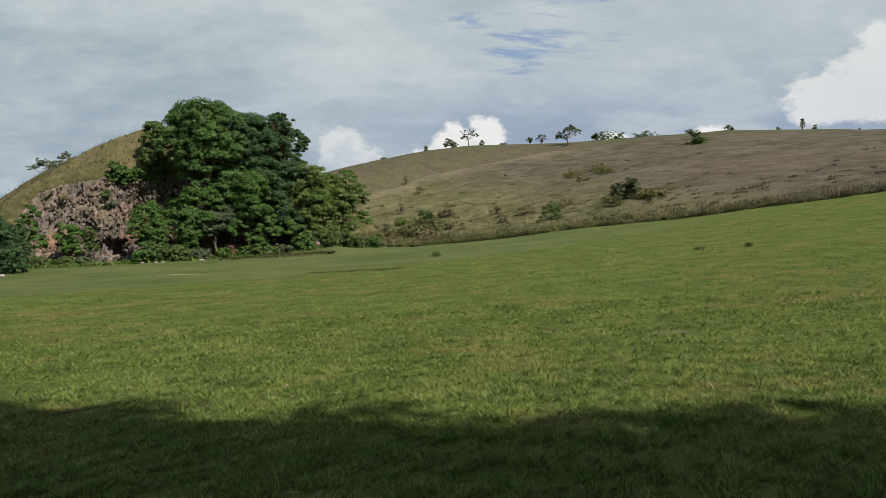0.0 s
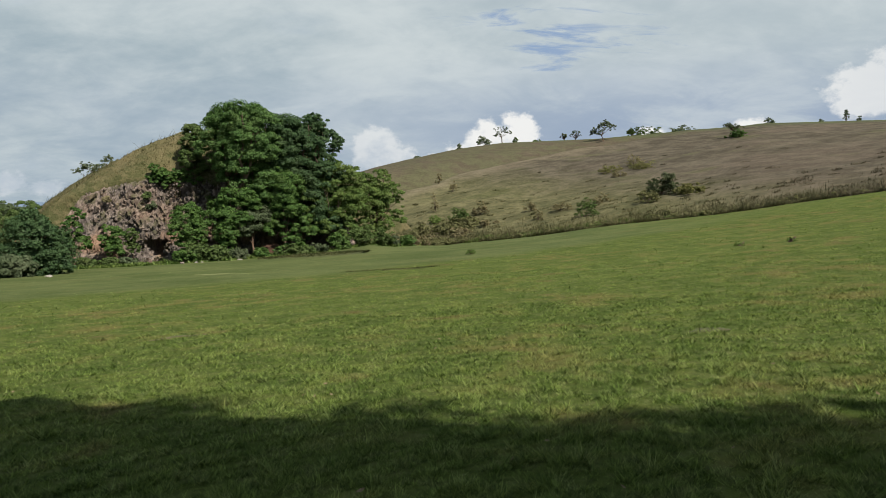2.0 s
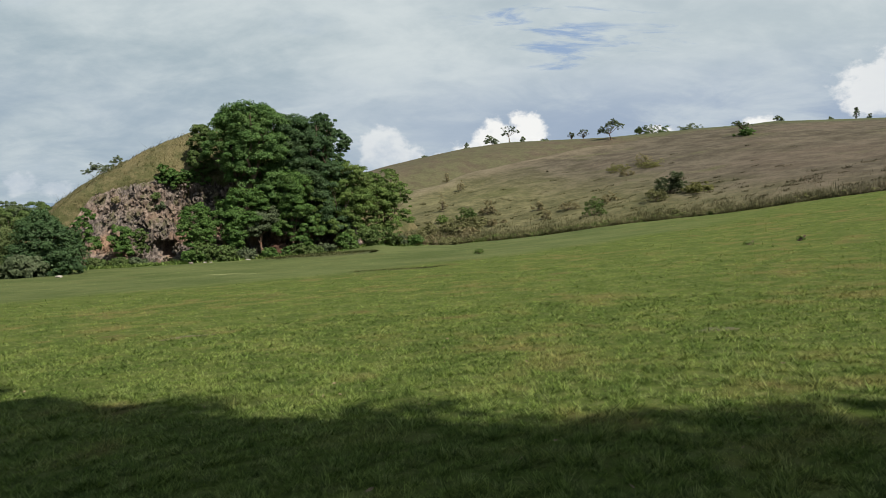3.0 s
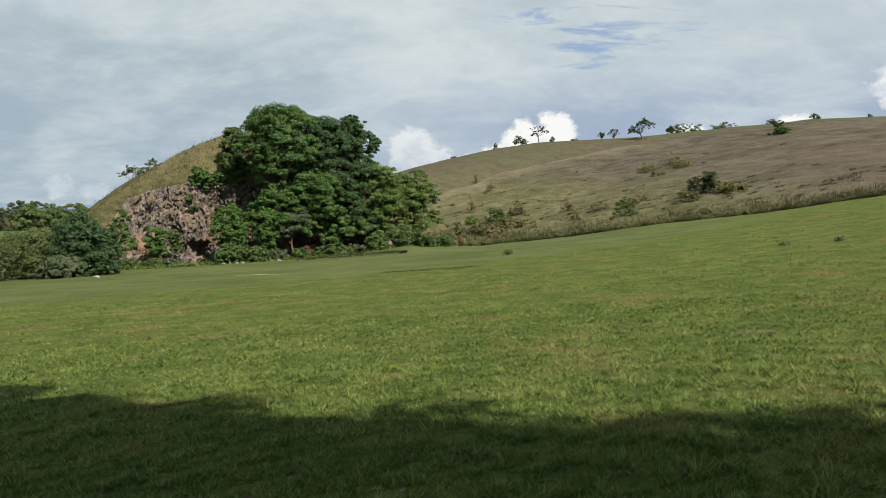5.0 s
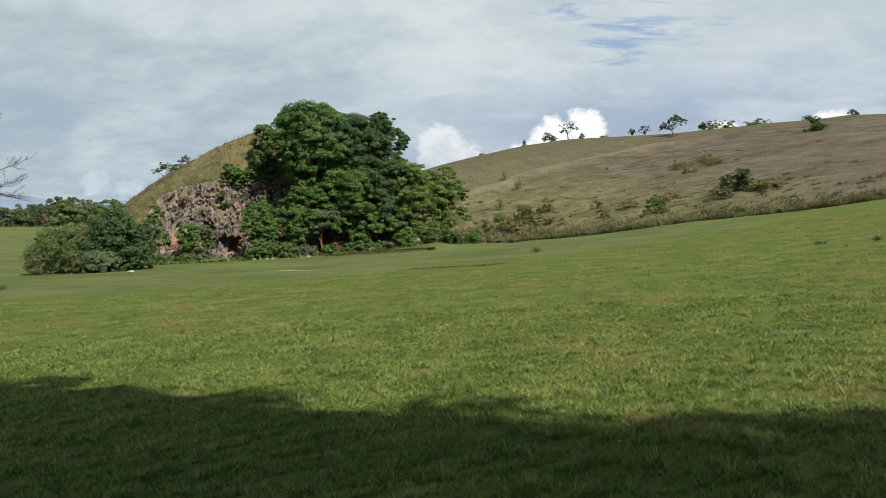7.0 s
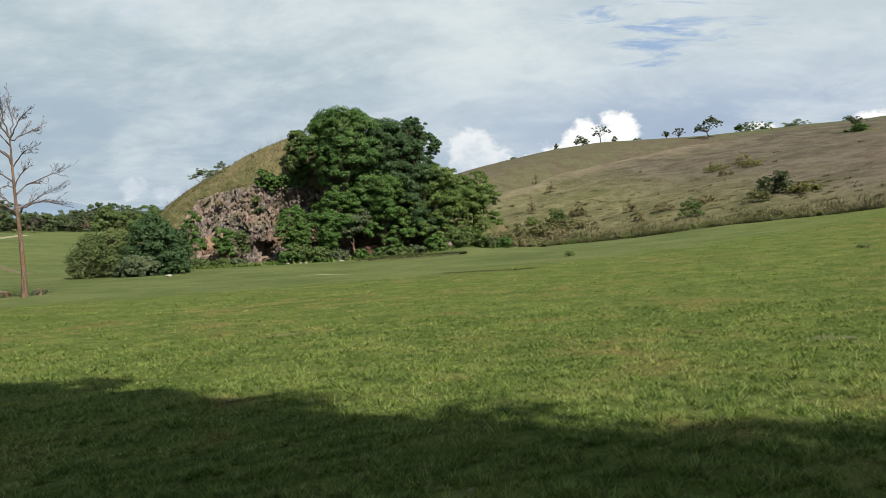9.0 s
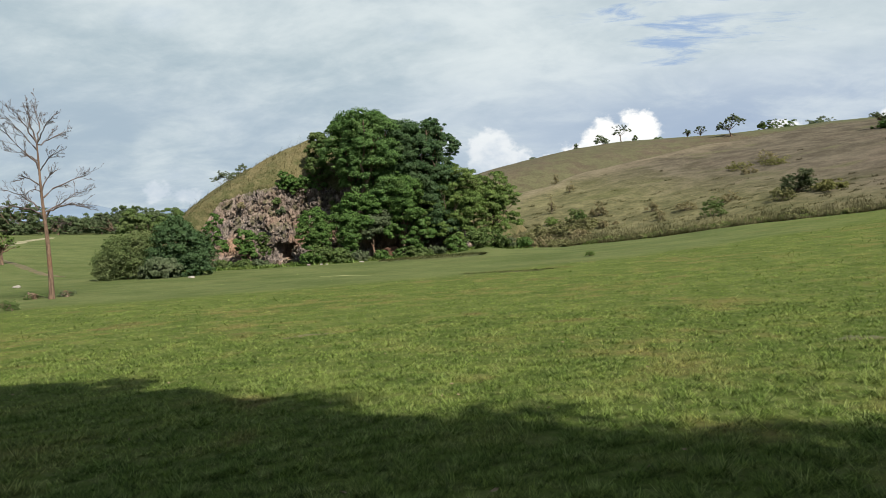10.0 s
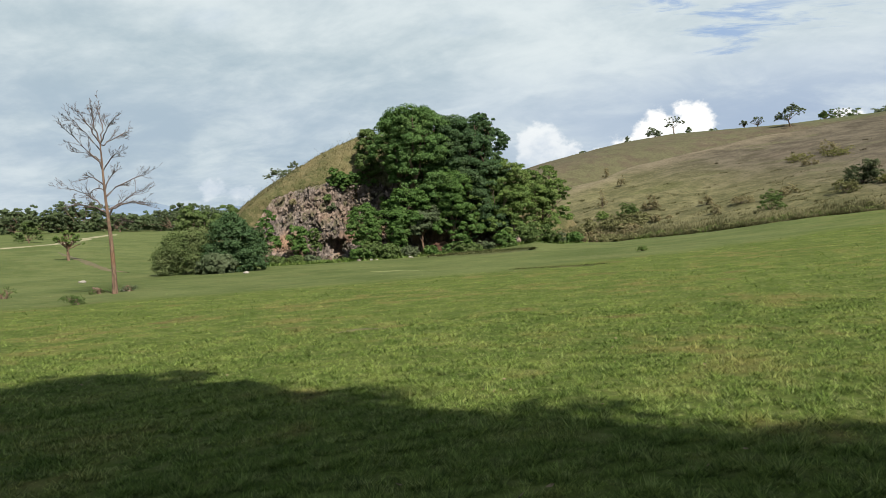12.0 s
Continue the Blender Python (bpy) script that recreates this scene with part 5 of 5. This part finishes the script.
    hh = np.where(w, rng.uniform(0.06, 0.22, m), rng.uniform(0.04, 0.12, m))
    v5, f5 = blades(hx, hy, land(hx, hy) + np.where(w, 0.1, 0.06), hh, rng.uniform(0.05, 0.1, m) * np.where(w, 1.0, 0.5), rng, (10.0, 70.0))
    tagged(put("bank_grass", mesh_from("bank_grass", v5, f5, MAT_BANKBLADE, False)), "rough grass on the low turf banks, darkened for shade", "grass", kind="stuff")
    tagged(put("edge_weeds", mesh_from("edge_weeds", v3, f3, LEAF_SCRUB, False)), "dark olive weeds along the mown field's edge", "weeds", kind="stuff")
    n = 34000
    u = rng.random(n)
    x = np.interp(u, (0, 0.35, 0.7, 1), (-39.5, -29.5, -18.5, -8.0)) + rng.normal(size=n) * 0.7
    y = np.interp(u, (0, 0.35, 0.7, 1), (56.5, 59.6, 63.6, 73.5)) + rng.uniform(-1.0, 3.2, n) + 0.5 * waves(x, x * 0, 4.0, 47)
    h = rng.uniform(0.12, 0.42, n) * np.clip(0.9 + 1.1 * waves(x, y, 3.0, 48), 0.2, 1.9)
    v4, f4 = blades(x, y, land(x, y), h, rng.uniform(0.08, 0.2, n), rng, (25.0, 85.0))
    tagged(put("foot_weeds", mesh_from("foot_weeds", v4, f4, MAT_FOOTWEED, False)), "rank green weeds at the foot of the rock", "weeds", kind="stuff")
    me = mesh_from("dry_grass", np.concatenate([v1, v2]), np.concatenate([f1, f2 + len(v1)]), MAT_DRYBLADE, False)
    tagged(put("dry_grass", me), "tall dead brown grass covering the hillside", "grass", kind="stuff")


make_dry_grass()

# ---------------------------------------------------------------- tracks, stones, far hills


def make_strip(name, label, pts, widths, mat, lift=0.05):
    """A worn strip of bare earth lying on the ground."""
    v = []
    rng = np.random.default_rng(len(pts))
    fine = []
    for i in range(len(pts) - 1):
        for k in range(10):
            t = k / 10
            fine.append((pts[i][0] * (1 - t) + pts[i + 1][0] * t, pts[i][1] * (1 - t) + pts[i + 1][1] * t, widths[i] * (1 - t) + widths[i + 1] * t))
    for i, (x, y, w) in enumerate(fine):
        x2, y2, _ = fine[min(i + 1, len(fine) - 1)]
        x1, y1, _ = fine[max(i - 1, 0)]
        d = Vector((x2 - x1, y2 - y1, 0)).normalized()
        for s in (-1, -0.5, 0, 0.5, 1):
            q = s * w / 2 * (1 + 0.35 * rng.normal() * (abs(s) == 1))
            px, py = x - d.y * q, y + d.x * q
            v.append((px, py, ground_at(px, py) + lift - (lift + 0.02) * (abs(s) == 1)))
    tagged(put(name, mesh_from(name, v, grid_faces(len(fine), 5), mat)), label, "path", kind="structure")


def pl(az, d):
    return (d * math.sin(radians(az)), d * math.cos(radians(az)))


make_strip("dirt_track", "pale worn dirt track across the far field", (pl(-56, 122), pl(-49.7, 118), pl(-46.6, 126), pl(-44.0, 150), pl(-42.5, 172)), (3.2, 3.2, 3.0, 2.6, 2.0), MAT_TRACK)
make_strip("bare_bank", "worn brown earth bank on the field", (pl(-46.2, 104), pl(-44.6, 90), pl(-43.2, 79), pl(-41.5, 72)), (0.4, 1.1, 1.0, 0.2), MAT_REDDIRT)


# raised turf strips; their dark colour stands for a hollow's shade
make_strip("turf_bank", "low rough turf bank, its shade put into the colour", ((-18.6, 57.2), (-16.2, 58.6), (-13.6, 58.4), (-11.2, 57.1), (-9.0, 55.5)), (0.4, 2.2, 3.2, 2.8, 0.6), MAT_BANK_SHADE, 0.14)
make_strip("turf_bank", "low rough turf bank, its shade put into the colour", ((-5.0, 35.4), (-3.9, 35.4), (-2.6, 35.1)), (0.05, 0.35, 0.05), MAT_BANK_SHADE, 0.05)
make_strip("straw_patch", "pale worn straw-coloured patch in the turf", ((-17.9, 42.2), (-16.0, 41.6), (-13.5, 40.2)), (0.05, 0.5, 0.05), MAT_STRAW, 0.02)
make_strip("bare_patch", "small patch of bare brown earth in the turf", (pl(17.2, 11.2), pl(18.6, 11.5), pl(20.2, 11.3)), (0.2, 0.7, 0.2), MAT_REDDIRT, 0.008)
make_strip("bare_patch", "small patch of bare brown earth in the turf", (pl(-26.5, 15.5), pl(-24.5, 15.9), pl(-22.0, 15.7)), (0.2, 0.6, 0.2), MAT_REDDIRT, 0.008)


def make_fallen_leaves():
    rng = np.random.default_rng(19)
    n = 42
    a, r = np.radians(rng.uniform(-50, 36, n)), rng.uniform(3.4, 12, n)
    x, y = r * np.sin(a), r * np.cos(a)
    z = land(x, y) + rng.uniform(0.03, 0.06, n)
    v, f = [], []
    for i in range(n):
        m = pose(x[i], y[i], z[i], rng.uniform(-35, 35), rng.uniform(-35, 35), rng.uniform(0, 360))
        L = rng.uniform(0.018, 0.04)
        o = len(v)
        v += [tuple(m @ Vector(q)) for q in ((-L, 0, 0.25 * L), (-0.2 * L, 0.45 * L, 0.2 * L), (L, 0, 0.3 * L), (-0.2 * L, -0.45 * L, 0.2 * L), (-0.1 * L, 0, 0))]
        f += [(o, o + 4, o + 1), (o + 1, o + 4, o + 2), (o + 2, o + 4, o + 3), (o + 3, o + 4, o)]
    tagged(put("fallen_leaves", mesh_from("fallen_leaves", v, f, MAT_FALLEN, False)), "curled pale brown leaves lying in the turf", "leaves", kind="stuff")


make_fallen_leaves()


def stone_mesh(seed, mat):
    bm = bmesh.new()
    bmesh.ops.create_icosphere(bm, subdivisions=2, radius=0.5)
    for v in bm.verts:
        v.co *= 1 + 0.5 * noise.noise(v.co * 1.7 + Vector((seed * 3.1, 0, 0)))
        v.co.z *= 0.65
    me = bpy.data.meshes.new("stone")
    bm.to_mesh(me)
    bm.free()
    me.materials.append(mat)
    return me


STONES = [stone_mesh(k, MAT_STONE if k % 3 else MAT_ROCK) for k in range(5)]
earth = put("earth_bank", stone_mesh(7, MAT_EARTH))
earth.location, earth.scale = (-20.6, 67.0, ground_at(-20.6, 67.0) + 0.5), (2.4, 1.4, 3.0)
tagged(earth, "bare reddish earth bank under the trees", "bank")
rng2 = np.random.default_rng(3)
for i in range(30):
    u = rng2.random()
    x, y = -37.0 + 15.5 * u + rng2.normal() * 0.5, 58.6 + 2.9 * u + rng2.uniform(-1.2, 2.2)
    s = rng2.uniform(0.15, 0.45)
    ob = put("stone", STONES[i % 5])
    ob.location, ob.scale, ob.rotation_euler = (x, y, ground_at(x, y) + 0.12 * s), (s, s * rng2.uniform(0.7, 1.2), s * 0.8), (0, 0, rng2.uniform(0, 6))
    tagged(ob, "pale fallen stone at the foot of the rock", "stone", "fallen stones")
for az, d, s in ((-44.8, 60, 0.55), (-41.9, 44, 0.35), (-41.6, 44.3, 0.25), (-33.0, 56, 0.5)):
    x, y, g = spot(az, d)
    ob = put("stone", STONES[1])
    ob.location, ob.scale = (x, y, g + 0.1 * s), (s, s, s * 0.7)
    tagged(ob, "small pale stone lying on the field", "stone")
upright_tree("field_weed", "grey weeds at the foot of the dead tree", -41.8, 43.5, 0.3, 1.0, LEAF_GREY, 200, 0.12, 268)
upright_tree("field_weed", "dark weeds at the foot of the dead tree", -43.9, 43.2, 0.15, 1.2, LEAF_OLIVE, 160, 0.12, 269)


def make_far_hills():
    angles = np.radians(np.arange(-75, 46, 0.5))
    prof = np.array([0.75 + 0.4 * math.sin(a * 9 + 1.0) + 0.35 * math.sin(a * 23) + 0.15 * math.sin(a * 61) for a in angles])
    v = []
    for rr, k in ((3300, -0.6), (3500, 0.35), (3700, 0.75), (3900, 1.0), (4200, 0.2)):
        for a, p in zip(angles, prof):
            v.append((rr * math.sin(a), rr * math.cos(a), 3900 * math.tan(radians(max(p, 0.3))) * k + (0 if k > 0 else -20)))
    me = mesh_from("far_hills", v, grid_faces(5, len(angles)), MAT_HAZE)
    tagged(put("far_hills", me), "hazy blue hills on the horizon", "hills", kind="structure")


make_far_hills()
